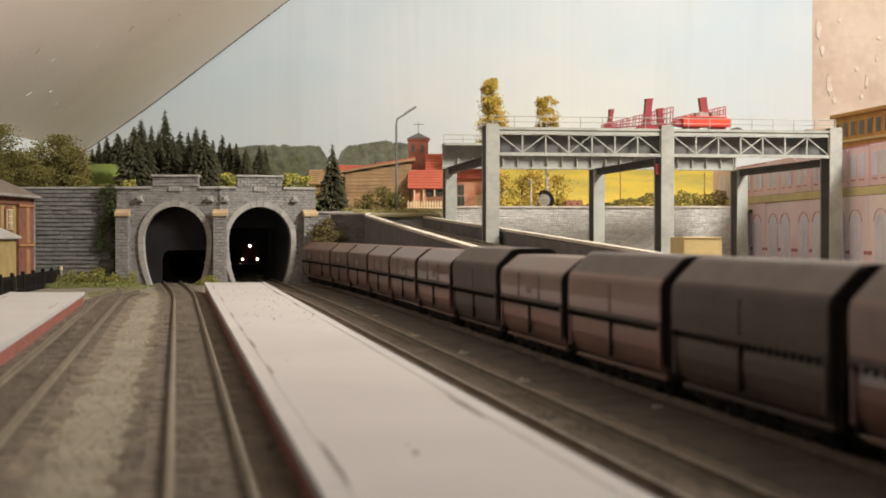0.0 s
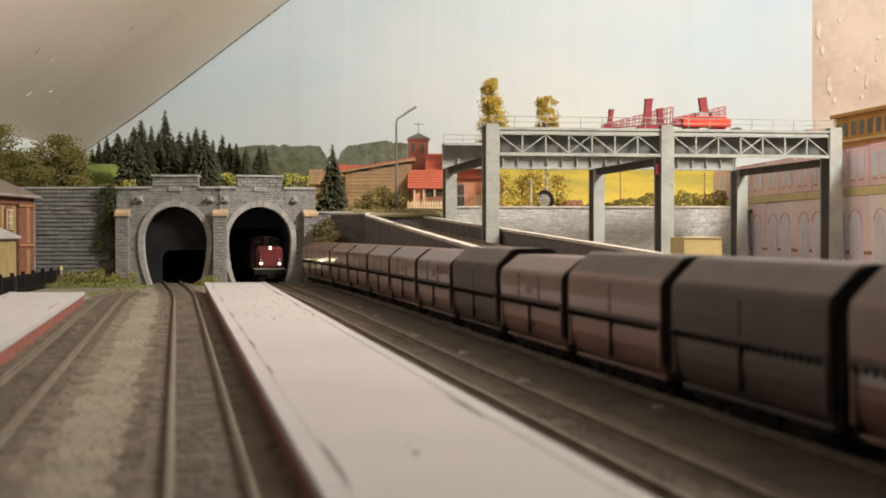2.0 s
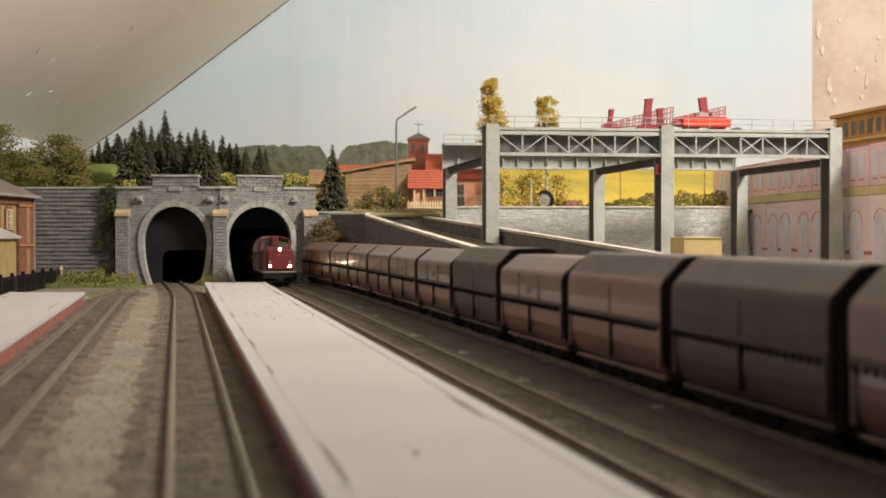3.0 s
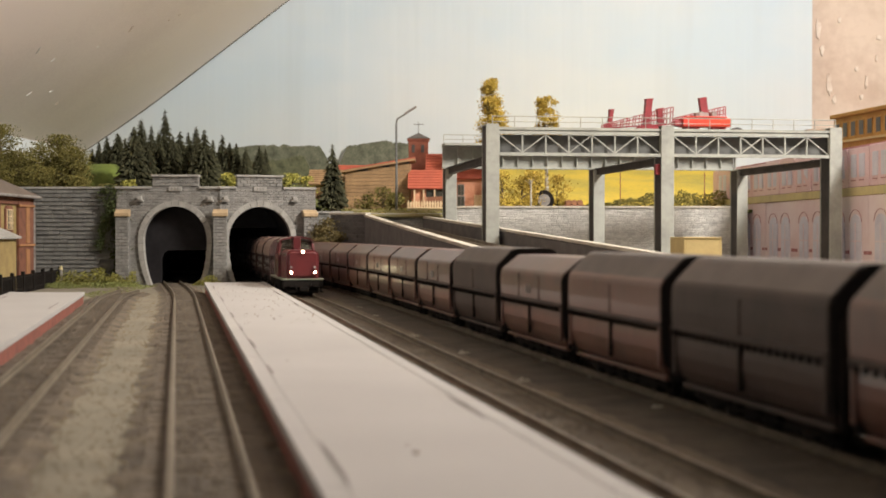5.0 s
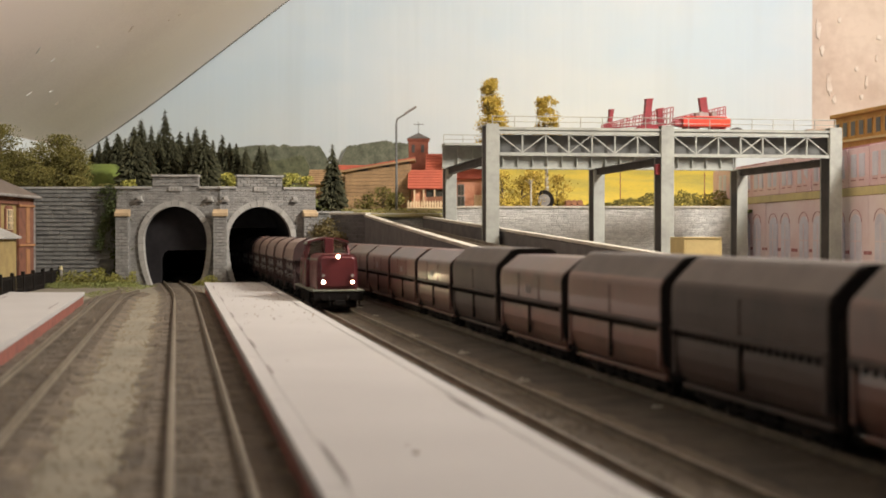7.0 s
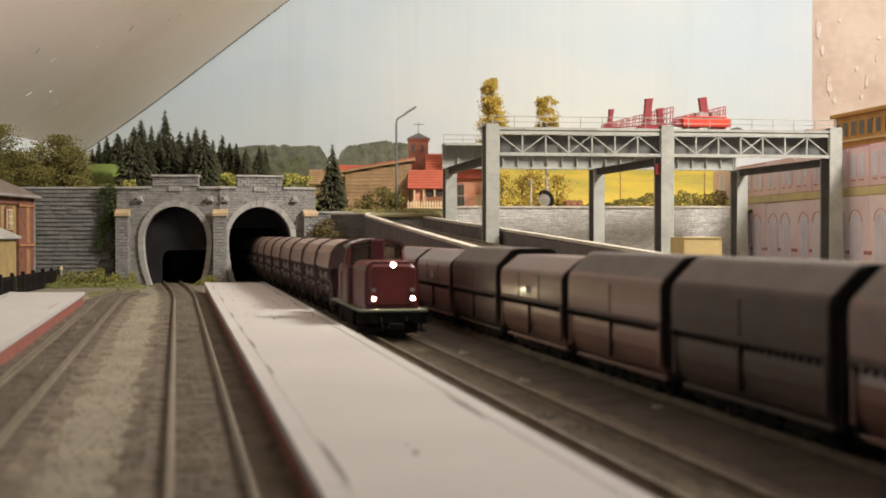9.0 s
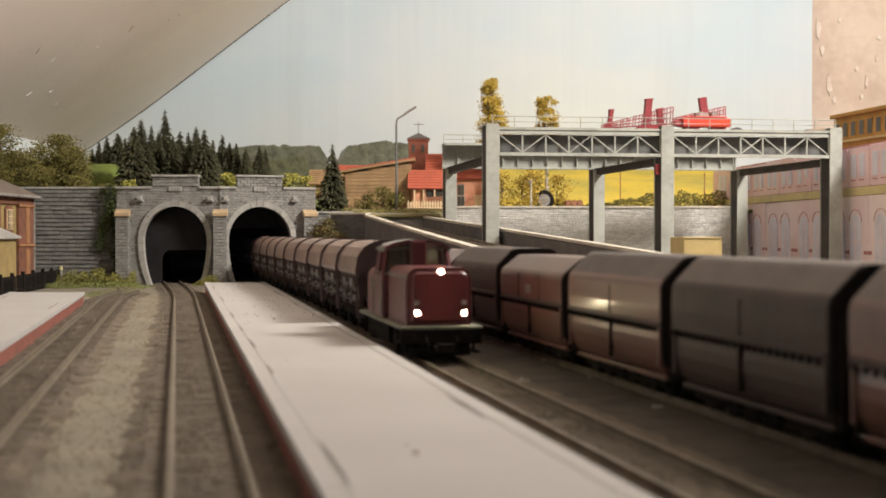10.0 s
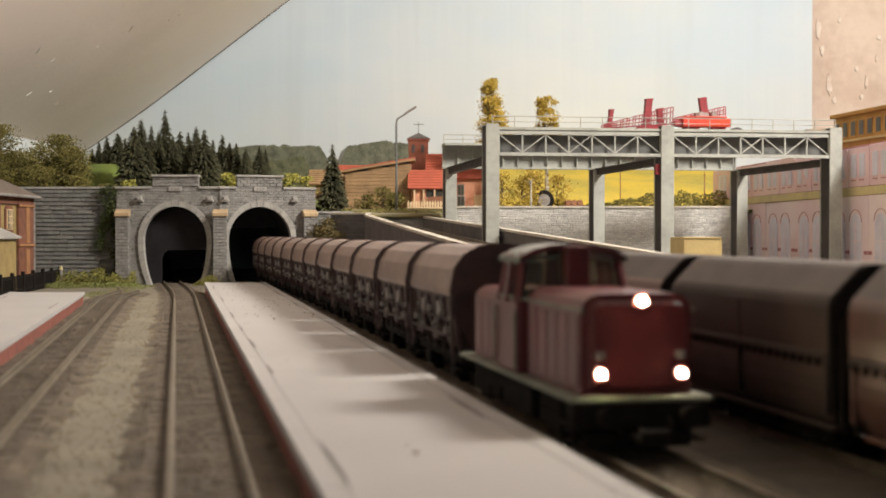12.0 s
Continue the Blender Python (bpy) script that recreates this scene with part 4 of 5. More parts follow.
# ---- gantry ----
def gantry():
    t = empty("gantry", "light grey steel crane gantry on six columns", "gantry", mm(44.9, 1280, 0, 0, 0, 8.6))
    S, D, H = 333.8, 246.0, 155.5
    def column(x, y, h=H, w=6.2, d=17.0):
        c = part("column", boxes((x - w, x + w, y - w, y - w + 2.2, 0, h), (x - w, x + w, y + d - 2.2, y + d, 0, h), bevel=0.25), M_GREY, t)
        # side plates added near-black: the columns' shaded sides are put into the colour
        part("web", boxes((x - w + 0.5, x - w + 2.0, y - w + 2.3, y + d - 2.3, 0, h - 0.2), (x + w - 2.0, x + w - 0.5, y - w + 2.3, y + d - 2.3, 0, h - 0.2)), M_SHADEDARK, c, "column sides with their shade put into the colour")
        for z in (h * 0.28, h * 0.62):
            part("web_plate", boxes((x - w + 0.1, x + w - 0.1, y - w + 2.3, y + d - 2.3, z - 0.5, z + 0.5)), M_SHADEDARK, c)
        part("base_plate", boxes((x - 9, x + 9, y - 9, y + 20, 0, 2.5), bevel=0.5), M_GREY, c)
        part("cap_plate", boxes((x - w + 0.2, x + w - 0.2, y - w + 0.2, y + d - 0.2, h, h + 1.4), bevel=0.3), M_GREY, c)
    xs = (0, S / 2, S)
    for x in xs:
        column(x, 0)
        column(x, D, 127)
    for a, b in ((0, 1), (1, 2)):
        x0, x1 = xs[a] + 6.4, xs[b] - 6.4
        tr = part("truss", boxes((x0, x1, -4.5, -1.5, 147.5, 150.5), (x0, x1, -5.5, -1, 127.6, 130.6)), M_GREY, t)
        part("web", boxes((x0, x1, 3.0, 4.2, 130.6, 147.5)), M_GREYSHADE, tr, "plate web behind the truss, shade put into its colour")
        n = 7
        for i in range(n + 1):
            x = x0 + (x1 - x0) * i / n
            part("truss_post", boxes((x - 0.6, x + 0.6, -4, -2, 130.6, 147.5)), M_GREY, tr)
            if i < n:
                xe = x0 + (x1 - x0) * (i + 1) / n
                za, zb = (147.4, 130.7) if i % 2 == 0 else (130.7, 147.4)
                part("diagonal", bar(bmesh.new(), (x, -3.2, za), (xe, -3.2, zb), 0.95, 0.95), M_GREY, tr)
                if i == 3:
                    part("diagonal", bar(bmesh.new(), (x, -2.8, zb), (xe, -2.8, za), 0.95, 0.95), M_GREY, tr)
        g = part("girder", boxes((xs[a] - 9, xs[b] - 9.2, D - 1, D + 1, 129, 150), (xs[a] - 9, xs[b] - 9.2, D - 5, D + 5, 127, 129), (xs[a] - 9, xs[b] - 9.2, D - 5, D + 5, 150, 151.5)), M_GREY, t, "riveted plate girder")
        for i in range(10):
            x = xs[a] + 8 + (xs[b] - xs[a] - 16) * i / 9
            part("stiffener", boxes((x - 0.7, x + 0.7, D - 4.5, D - 1, 129, 150)), M_GREY, g)
    for x in xs:
        # cross beams share that dark colour for the shade they lie in
        part("cross_beam", boxes((x - 3, x + 3, 6, D - 6, 121, 126.8), (x - 5, x + 5, 6, D - 6, 126.8, 128)), M_SHADEDARK, t, "cross beam with its shade put into the colour")
    part("deck", boxes((-4, S + 4, -5, 22, 151.6, 154.0)), M_GREY, t, "light grey walkway deck")
    part("deck", boxes((-9, S + 4, D - 20, D + 5, 151.6, 154.0)), M_GREY, t)
    def railing(x0, y0, x1, y1, z, n):
        r = part("railing", rod(bmesh.new(), (x0, y0, z + 10), (x1, y1, z + 10), 0.42, 6), M_GREY, t)
        part("mid_rail", rod(bmesh.new(), (x0, y0, z + 5), (x1, y1, z + 5), 0.32, 6), M_GREY, r)
        for i in range(n + 1):
            x, y = x0 + (x1 - x0) * i / n, y0 + (y1 - y0) * i / n
            part("stanchion", rod(bmesh.new(), (x, y, z - 1), (x, y, z + 10), 0.42, 6), M_GREY, r)
    railing(0, -4, S, -4, 154, 16)
    railing(-8, D - 4, S, D - 4, 154, 16)
    part("junction_box", boxes((S / 2 - 10.5, S / 2 - 6.3, -3, 3, 111, 121), bevel=0.5), M_DARKRED, t, "small red signal box")
    return t


# near-black that paints shade on column sides and beams; also a dark scrap
M_SHADEDARK = mat("shaded_and_dark_metal", (0.06, 0.052, 0.048), (0.03, 0.027, 0.026), 0.8, scale=40, bump=0.2)
# gantry grey again, darkened: shade behind the truss is in the colour
M_GREYSHADE = mat("gantry_grey_shaded", (0.13, 0.132, 0.125), (0.08, 0.08, 0.078), 0.6, scale=40, bump=0.1)
M_REDPAINT = mat("bright_red_plastic", (0.68, 0.07, 0.035), (0.52, 0.045, 0.03), 0.4, scale=60, bump=0.05)
M_DARKRED = mat("dull_red_plastic", (0.28, 0.035, 0.045), (0.2, 0.025, 0.03), 0.5, scale=60, bump=0.05)
GANTRY = gantry()


def gpose(x, y, z, rx=0, ry=0, rz=0):
    return mm(44.9, 1280, 0, 0, 0, 8.6) @ mm(x, y, z, rx, ry, rz)


def crane_car():
    t = empty("crane_wagon", "bright red toy crane wagon standing on the gantry deck", "crane", gpose(207, 8, 154))
    b = part("chassis", boxes((-23.2, 23.8, -8, 8, 2.8, 11.2), bevel=0.8), M_REDPAINT, t)
    part("floor", boxes((-20, 20, -9, 9, 11.4, 12.6), bevel=0.3), M_REDPAINT, t)
    for x in (-13, 13):
        part("truck", boxes((x - 7, x + 7, -6.5, 6.5, 1.2, 3.6), bevel=0.5), M_DARKRED, t)
        for dx in (-4.5, 4.5):
            part("wheel", rod(bmesh.new(), (x + dx, -6.2, 2.2), (x + dx, 6.2, 2.2), 2.2, 14), M_DARKRED, t)
    for x in (-4, 9):
        part("winch", rod(rod(bmesh.new(), (x, -5, 15), (x, 5, 15), 2.6, 14), (x, 0, 11), (x, 0, 15), 2.5, 8), M_LEVER, t)
    part("winch_box", boxes((-9, 3.5, -4, 4, 12.4, 16.6), bevel=0.6), M_LEVER, t, "pale grey winch housing")
    part("mast", prism(prism(bmesh.new(), [(-2.5, 12), (4.0, 12), (1.6, 30), (-5.2, 30)], "y", -3, 3), [(-5.6, 29.6), (2.0, 29.2), (1.4, 31.4), (-5.4, 30.4)], "y", -3.5, 3.5), M_DARKRED, t, "dull red upright mast")
    part("draw_frame", boxes((-31, -23.2, -6, 6, 3.4, 8.2), bevel=0.6), M_DARKRED, t)
    return t


def wedge_jib(length, low, high, rise, w, label, m, n=11):
    """A lattice jib that grows from a low tip to a high root; its foot climbs by rise."""
    t = empty("crane_jib", label, "crane jib", m)
    for y in (-w, w):
        for k in (0.0, 0.36, 0.7, 1.0):
            part("chord", bar(bmesh.new(), (0, y, low * k), (length, y, rise + high * k), 0.85, 0.85), M_DARKRED, t)
        for i in range(n + 1):
            f = i / n
            part("upright", bar(bmesh.new(), (length * f, y, rise * f), (length * f + 0.8, y, rise * f + low + (high - low) * f), 0.8, 0.8), M_DARKRED, t)
    return t


crane_car()
wedge_jib(67, 3.2, 16.0, 4.6, 4, "dull red lattice crane jib lying aslant on the deck", gpose(107, 6, 154.6))
wedge_jib(50, 3.0, 11.0, 3.5, 3, "dull red lattice crane jib leaning on the crane wagon", gpose(179, 14, 162.6), 9)


def tower(x, h, lean, w):
    t = empty("crane_mast", "dull red toy crane mast piece on the deck", "crane part", gpose(x, 9, 154, 0, lean, 0), group="loose crane masts")
    part("stem", prism(bmesh.new(), [(-w * 1.1, 1.2), (w * 0.75, 1.2), (w, h - 0.4), (-w, h - 1.6)], "y", -3, 3), M_DARKRED, t)
    part("head", prism(bmesh.new(), [(-w - 0.4, h - 1.6), (w + 0.4, h - 0.4), (w + 0.4, h + 0.8), (-w - 0.4, h - 0.2)], "y", -3.5, 3.5), M_DARKRED, t)
    part("foot", boxes((-w - 2, w + 2, -5, 5, 0, 1.3), bevel=0.3), M_DARKRED, t)


tower(114.5, 18.5, 6, 1.9)
tower(150.5, 29, 5, 3.2)
tower(164.5, 20, -3, 2.6)
DECK_BASE = empty("turntable", "low dull red crane turntable lying on the deck", "crane part", gpose(149.5, 5, 154))
part("plate", prism(bmesh.new(), [(-10.5, 0), (11, 0), (11, 3.4), (2, 5.0), (-6, 3.0), (-10.5, 1.6)], "y", -4, 4), M_DARKRED, DECK_BASE)
SCRAP = empty("scrap_sheet", "small dark scrap sheet lying on the deck", "scrap", gpose(239, 8, 154))
part("sheet", prism(bmesh.new(), [(-6, 0), (6, 0), (5, 1.4), (0, 3.0), (-4, 1.8)], "y", -4, 4), M_SHADEDARK, SCRAP)
BOARD = empty("loose_board", "thin brown loose board on the gantry deck", "board", gpose(322, 10, 154))
part("board", boxes((-12, 12, -4, 4, 0.1, 2.0), bevel=0.4), M_BROWN, BOARD)
# ---- right side: card fronts, long building, carton ----
M_CARD = mat("pink_card", (0.84, 0.72, 0.74), (0.74, 0.54, 0.57), 0.5, scale=14, bump=0.2, rand=0.25, coat=0.3)
M_CARDPINK = mat("rose_card", (0.82, 0.60, 0.63), (0.70, 0.44, 0.48), 0.5, scale=14, bump=0.2, rand=0.25, coat=0.3)
M_CARDLINE = mat("red_card_line", (0.46, 0.20, 0.21), (0.34, 0.16, 0.17), 0.7, scale=60)
M_CARDPANE = mat("grey_card_pane", (0.68, 0.67, 0.75), (0.56, 0.54, 0.64), 0.5, scale=40)
M_CARDBAND = mat("yellow_card_band", (0.62, 0.53, 0.26), (0.5, 0.42, 0.22), 0.7, scale=40)
M_OCHRE = mat("ochre_wall", (0.50, 0.31, 0.085), (0.38, 0.22, 0.06), 0.8, scale=50)
M_DARKPANE = mat("dark_pane", (0.05, 0.048, 0.034), (0.03, 0.03, 0.022), 0.35, scale=40, bump=0)
M_CARTON = mat("carton", (0.58, 0.45, 0.20), (0.50, 0.38, 0.17), 0.8, scale=60)


def card_front():
    x0, y0, x1, y1 = 363, 1850, 420, 865
    L = math.hypot(x1 - x0, y1 - y0)
    rz = math.degrees(math.atan2(y1 - y0, x1 - x0))
    t = empty("card_facade", "pinkish printed card factory front with arches and yellow band", "facade", mm(x0, y0, 0, 0, 0, rz))
    part("board", boxes((0, L, 0, 3, 0, 139)), M_CARDLINE, t)
    w = L / 9
    def wavy(bm, k):
        for v in bm.verts:
            v.co.y += 2.4 * noise.noise(Vector((v.co.x * 0.02 + k, v.co.z * 0.035, 0.4)))
        return bm
    for i in range(10):
        a, b = max(0.5, i * w - 88.8 + 0.7), min(L - 0.5, (i + 1) * w - 88.8 - 0.7)
        part("panel", wavy(boxes((a, b, -1.6, 0, 0.5, 91), bevel=0.4), i), M_CARD, t)
        h = (b - a) / 2
        for j in (0, 1):
            p, q = a + j * h + 0.4, a + (j + 1) * h - 0.4
            part("panel", wavy(boxes((p, q, -1.6, 0, 100, 138 + 1.2 * math.sin(i * 2.1 + j)), bevel=0.4), i + 9 + j), M_CARDPINK, t)
            if h < 20:
                continue
            for k in (0.3, 0.7):
                c = p + (q - p) * k
                part("upper_pane", boxes((c - 6.5, c + 6.5, -2.6, -1.2, 109, 131), bevel=0.3), M_CARDPANE, t)
                part("sill", boxes((c - 5.5, c + 5.5, -3.0, -2.2, 105.6, 106.6)), M_CARDLINE, t)
        if h < 20:
            continue
        for k in (0.29, 0.71):
            c, hw = a + (b - a) * k, w * 0.13
            arch = [(c - hw, 8), (c + hw, 8), (c + hw, 64)] + [(c + hw * math.cos(math.radians(g)), 64 + hw * 0.7 * math.sin(math.radians(g))) for g in range(20, 180, 20)] + [(c - hw, 64)]
            part("arched_pane", prism(bmesh.new(), arch, "y", -2.6, -1.0), M_CARDPANE, t)
            arc = [(c + (hw + 2) * math.cos(math.radians(g)), -2.7, 67 + (hw + 2) * 0.7 * math.sin(math.radians(g))) for g in range(0, 181, 20)]
            bm = bmesh.new()
            for p, q in zip(arc, arc[1:]):
                bar(bm, p, q, 0.5, 0.5)
            part("arch_trim", bm, M_CARDLINE, t)
            part("mullion", boxes((c - 0.5, c + 0.5, -3.0, -2.4, 8, 66)), M_CARD, t)
            for z in (24, 48):
                part("glazing_bar", boxes((c - hw, c + hw, -3.0, -2.4, z, z + 0.8)), M_CARD, t)
        for c in (a + 5, (a + b) / 2, b - 5):
            part("vent", boxes((c - 3.5, c + 3.5, -3.0, -1.4, 36, 39.4)), M_CARDLINE, t)
    part("band", boxes((0, L, -2.6, 0, 91.5, 99.5), bevel=0.5), M_CARDBAND, t, "faded yellow cornice band")


def long_building():
    x0, y0, x1, y1 = 460, 1630, 530, 1150
    L = math.hypot(x1 - x0, y1 - y0)
    rz = math.degrees(math.atan2(y1 - y0, x1 - x0))
    t = empty("works_building", "ochre works building with a row of dark windows", "building", mm(x0, y0, 0, 0, 0, rz))
    part("wall", boxes((0, L, 0, 60, 0, 190)), M_OCHRE, t)
    part("roof", boxes((-3, L + 3, -4, 64, 190, 194.5), bevel=0.6), M_OCHRE, t)
    part("cornice", boxes((-1, L + 1, -2.5, 0, 160.5, 163), bevel=0.4), M_CARDBAND, t)
    for i in range(22):
        c = 12 + i * 21.0
        w = part("window", boxes((c - 6.3, c + 6.3, -1.0, 0, 165.5, 184.5), bevel=0.3), M_OCHRE, t)
        part("pane", boxes((c - 5.2, c + 5.2, -1.4, -0.8, 167, 183)), M_DARKPANE, w, "dark glazing")


def carton():
    t = empty("carton", "small open tan cardboard box", "box")
    part("side", boxes((202, 230, 1150, 1151.5, 0, 51.6), bevel=0.3), M_CARTON, t)
    part("side", boxes((202, 230, 1218.5, 1220, 0, 51.6), bevel=0.3), M_CARTON, t)
    part("end", boxes((200.3, 201.9, 1150, 1220, 0, 51.6), bevel=0.3), M_CARTON, t)
    part("end", boxes((230.1, 231.7, 1150, 1220, 0, 51.6), bevel=0.3), M_CARTON, t)
    part("lid", boxes((200, 232, 1149.5, 1220.5, 51.7, 52.6), bevel=0.2), M_CARTON, t)


card_front()
long_building()
carton()

# ---- village on the plateau ----
M_PLANK = mat("weathered_plank", (0.36, 0.23, 0.115), (0.20, 0.125, 0.06), 0.8, scale=60, bump=0.3, rand=0.25)
M_TILE = mat("red_roof_tile", (0.43, 0.10, 0.055), (0.30, 0.07, 0.04), 0.75, scale=60, rand=0.15)
M_BRICKHOUSE = mat("red_brick_house", (0.33, 0.115, 0.07), (0.22, 0.075, 0.048), 0.85, scale=120)
M_PEACH = mat("peach_plaster", (0.56, 0.28, 0.17), (0.42, 0.18, 0.10), 0.85, scale=70)
# cream wood; warm light on fence and veranda is raised into the colour
M_CREAM = mat("cream_wood", (0.74, 0.58, 0.36), (0.60, 0.44, 0.26), 0.8, scale=80)
M_SLATE = mat("dark_slate", (0.12, 0.11, 0.10), (0.07, 0.065, 0.06), 0.7, scale=80)
M_STEEL = mat("grey_steel", (0.20, 0.21, 0.20), (0.13, 0.13, 0.13), 0.45, 0.5, scale=80)


def barn():
    t = empty("barn", "weathered brown plank barn with a red edged roof", "barn", mm(-118, 1672, 83))
    part("frame", prism(bmesh.new(), [(0.8, 0), (77, 0), (77, 60), (0.8, 47)], "y", 0.8, 60), M_SLATE, t)
    n = 13
    for i in range(n):
        z0, z1 = 4.4 * i, 4.4 * i + 4.1
        right = 78
        left = 0 if z1 < 48 else (z1 - 48) / 13 * 78
        if right - left > 5:
            part("plank", boxes((left, right, -0.9 - 0.3 * (i % 2), 0.7, z0, z1), bevel=0.3), M_PLANK, t)
    for i in range(13):
        part("plank", boxes((77.2, 78.6, 2 + i * 4.5, 6.2 + i * 4.5, 0, 59), bevel=0.3), M_PLANK, t)
    bm = prism(bmesh.new(), [(-5, 48.5), (84, 63.3), (84, 60.8), (-5, 46)], "y", -5, 64)
    part("roof", bm, M_PLANK, t)
    part("ridge_board", prism(bmesh.new(), [(-5, 50.2), (84, 65), (84, 63.4), (-5, 48.6)], "y", 2, 62), M_TILE, t, "red tiled roof covering")


def gabled(name, label, x, y, z, w, d, h, roof, walls, tiles, front=True):
    """A house with its ridge along x; the front roof slope faces the tracks."""
    t = empty(name, label, "house", mm(x, y, z))
    part("wall", prism(bmesh.new(), [(0, 0), (d, 0), (d, h), (d / 2, h + roof - 1), (0, h)], "x", 0, w), walls, t)
    for s in (0, 1):
        pts = [(-4, h - 3), (d / 2, h + roof), (d / 2, h + roof + 1.6), (-5, h - 1.8)]
        if s:
            pts = [(d - a, b) for a, b in pts]
        r = part("roof", prism(bmesh.new(), pts, "x", -4, w + 4), tiles, t, "red tiled roof slope")
        if not s:
            k = 7
            for i in range(k):
                f = i / k
                yy, zz = -4.6 + (d / 2 + 4.6) * f, h - 1.9 + (roof + 3.4) * f
                part("tile_course", boxes((-4, w + 4, yy - 0.5, yy + 0.5, zz + 0.2, zz + 1.0)), tiles, r)
    return t


def window(t, x, y, z, w, h, frame_=None):
    f = part("window", boxes((x - w / 2 - 0.8, x + w / 2 + 0.8, y - 0.8, y + 0.5, z - 0.8, z + h + 0.8), bevel=0.2), frame_ or M_CREAM, t)
    part("pane", boxes((x - w / 2, x - 0.3, y - 1.1, y - 0.7, z, z + h)), M_DARKPANE, f)
    part("pane", boxes((x + 0.3, x + w / 2, y - 1.1, y - 0.7, z, z + h)), M_DARKPANE, f)


def village():
    barn()
    h = gabled("farmhouse", "farmhouse with bright red tiled roof and open veranda", -38, 1650, 83, 46, 52, 28, 20, M_PEACH, M_TILE)
    # solid panel: the shade inside the veranda is painted as its dark colour
    part("veranda_shade_panel", boxes((18, 44, -0.8, 0.5, 16, 25), bevel=0.3), M_DARKPANE, h, "dark panel for the shade in the open veranda")
    part("lean_to", prism(bmesh.new(), [(14, 4), (46, 4), (46, 17), (20, 16)], "y", -7, -4), M_PLANKRED, h, "dark brown boarded lean-to")
    for x in (4, 15, 28, 41):
        part("veranda_post", boxes((x - 0.8, x + 0.8, -3.4, -1.6, 0, 25.5)), M_CREAM, h)
    g = empty("picket_fence", "pale wooden picket fence before the farmhouse", "fence", mm(-42, 1640, 82))
    for i in range(15):
        bm = prism(bmesh.new(), [(i * 3.2, 0), (i * 3.2 + 2.0, 0), (i * 3.2 + 2.0, 11), (i * 3.2 + 1.0, 13), (i * 3.2, 11)], "y", 0, 0.8)
        part("picket", bm, M_CREAM, g)
    for z in (3.5, 8.5):
        part("rail", boxes((-1, 48, 0.9, 1.6, z, z + 1.2)), M_CREAM, g)
    gabled("dwelling", "red roofed house behind the farmyard", -18, 1730, 83, 40, 50, 50, 22, M_BRICKHOUSE, M_TILE)
    gabled("shed", "low brown roofed shed beside the barn", -165, 1730, 83, 60, 50, 36, 16, M_PLANK, M_PLANK)
    gabled("rear_barn", "red roofed barn behind the plank barn", -140, 1780, 83, 60, 50, 44, 16, M_PLANK, M_TILE)
    o = gabled("brick_house", "orange brick house with pale window", 12, 1700, 83, 42, 46, 42, 14, M_PEACH, M_TILE)
    window(o, 10, -0.2, 4, 8, 14, M_LEVER)
    # pale cream puts the lit doorway's brightness into the colour
    part("lit_door", boxes((26, 38, -0.9, 0.5, 0, 20), bevel=0.3), M_CREAM, o, "door whose pale colour stands for a lit doorway")
    window(o, 10, -0.2, 20, 7, 12, M_LEVER)
    t = empty("bell_tower", "square brick tower with dark pointed roof and weathervane", "tower", mm(-44, 1770, 83))
    part("shaft", boxes((0, 25, 0, 25, 0, 91), bevel=0.4), M_BRICKHOUSE, t)
    part("cornice", boxes((-1.5, 26.5, -1.5, 26.5, 91, 94), bevel=0.4), M_BRICKHOUSE, t)
    bm = bmesh.new()
    bmesh.ops.create_cone(bm, cap_ends=True, segments=4, radius1=21, radius2=0.6, depth=8, matrix=Matrix.Translation((12.5, 12.5, 98)) @ Matrix.Rotation(radians(45), 4, "Z"))
    part("roof", bm, M_SLATE, t, "dark pointed roof")
    bm = rod(rod(bmesh.new(), (12.5, 12.5, 101), (12.5, 12.5, 116), 0.5, 6), (6, 12.5, 113), (19, 12.5, 113), 0.45, 6)
    part("weathervane", bm, M_STEEL, t)
    for x in (6, 18):
        part("louvre", boxes((x - 2, x + 2, -0.7, 0.3, 76, 86), bevel=0.2), M_SLATE, t)
    p = empty("street_lamp", "tall grey street lamp with a slanted arm", "street lamp", mm(-53, 1575, 80))
    part("pole", rod(bmesh.new(), (0, 0, 0), (0, 0, 100), 1.5, 12, 1.1), M_STEEL, p)
    bm = bmesh.new()
    prev = (0, 0, 100)
    for i in range(1, 6):
        a = radians(90 - 55 * i / 5)
        q = (5 * (1 - math.sin(a)) * 1.4, 0, 100 + 7 * math.sin(radians(90 * i / 5)))
        rod(bm, prev, q, 1.0, 8)
        prev = q
    part("arm", rod(bm, prev, (11, 0, 112), 1.0, 8), M_STEEL, p)
    bm = boxes((-1, 15, -2.2, 2.2, -1.2, 1.2), bevel=0.8)
    bmesh.ops.transform(bm, matrix=Matrix.Translation((10, 0, 112)) @ Matrix.Rotation(radians(-32), 4, "Y"), verts=bm.verts)
    part("lamp_head", bm, M_LEVER, p)
    w = empty("tractor_wheel", "big dark tractor wheel with a grey hub", "wheel", mm(124, 1700, 84))
    part("tyre", rod(bmesh.new(), (-0, 0, 12.5), (0, 6, 12.5), 12.5, 24), M_UNDER, w)
    part("hub", rod(bmesh.new(), (0, -0.8, 12.5), (0, 6.5, 12.5), 7.5, 20), M_LEVER, w)
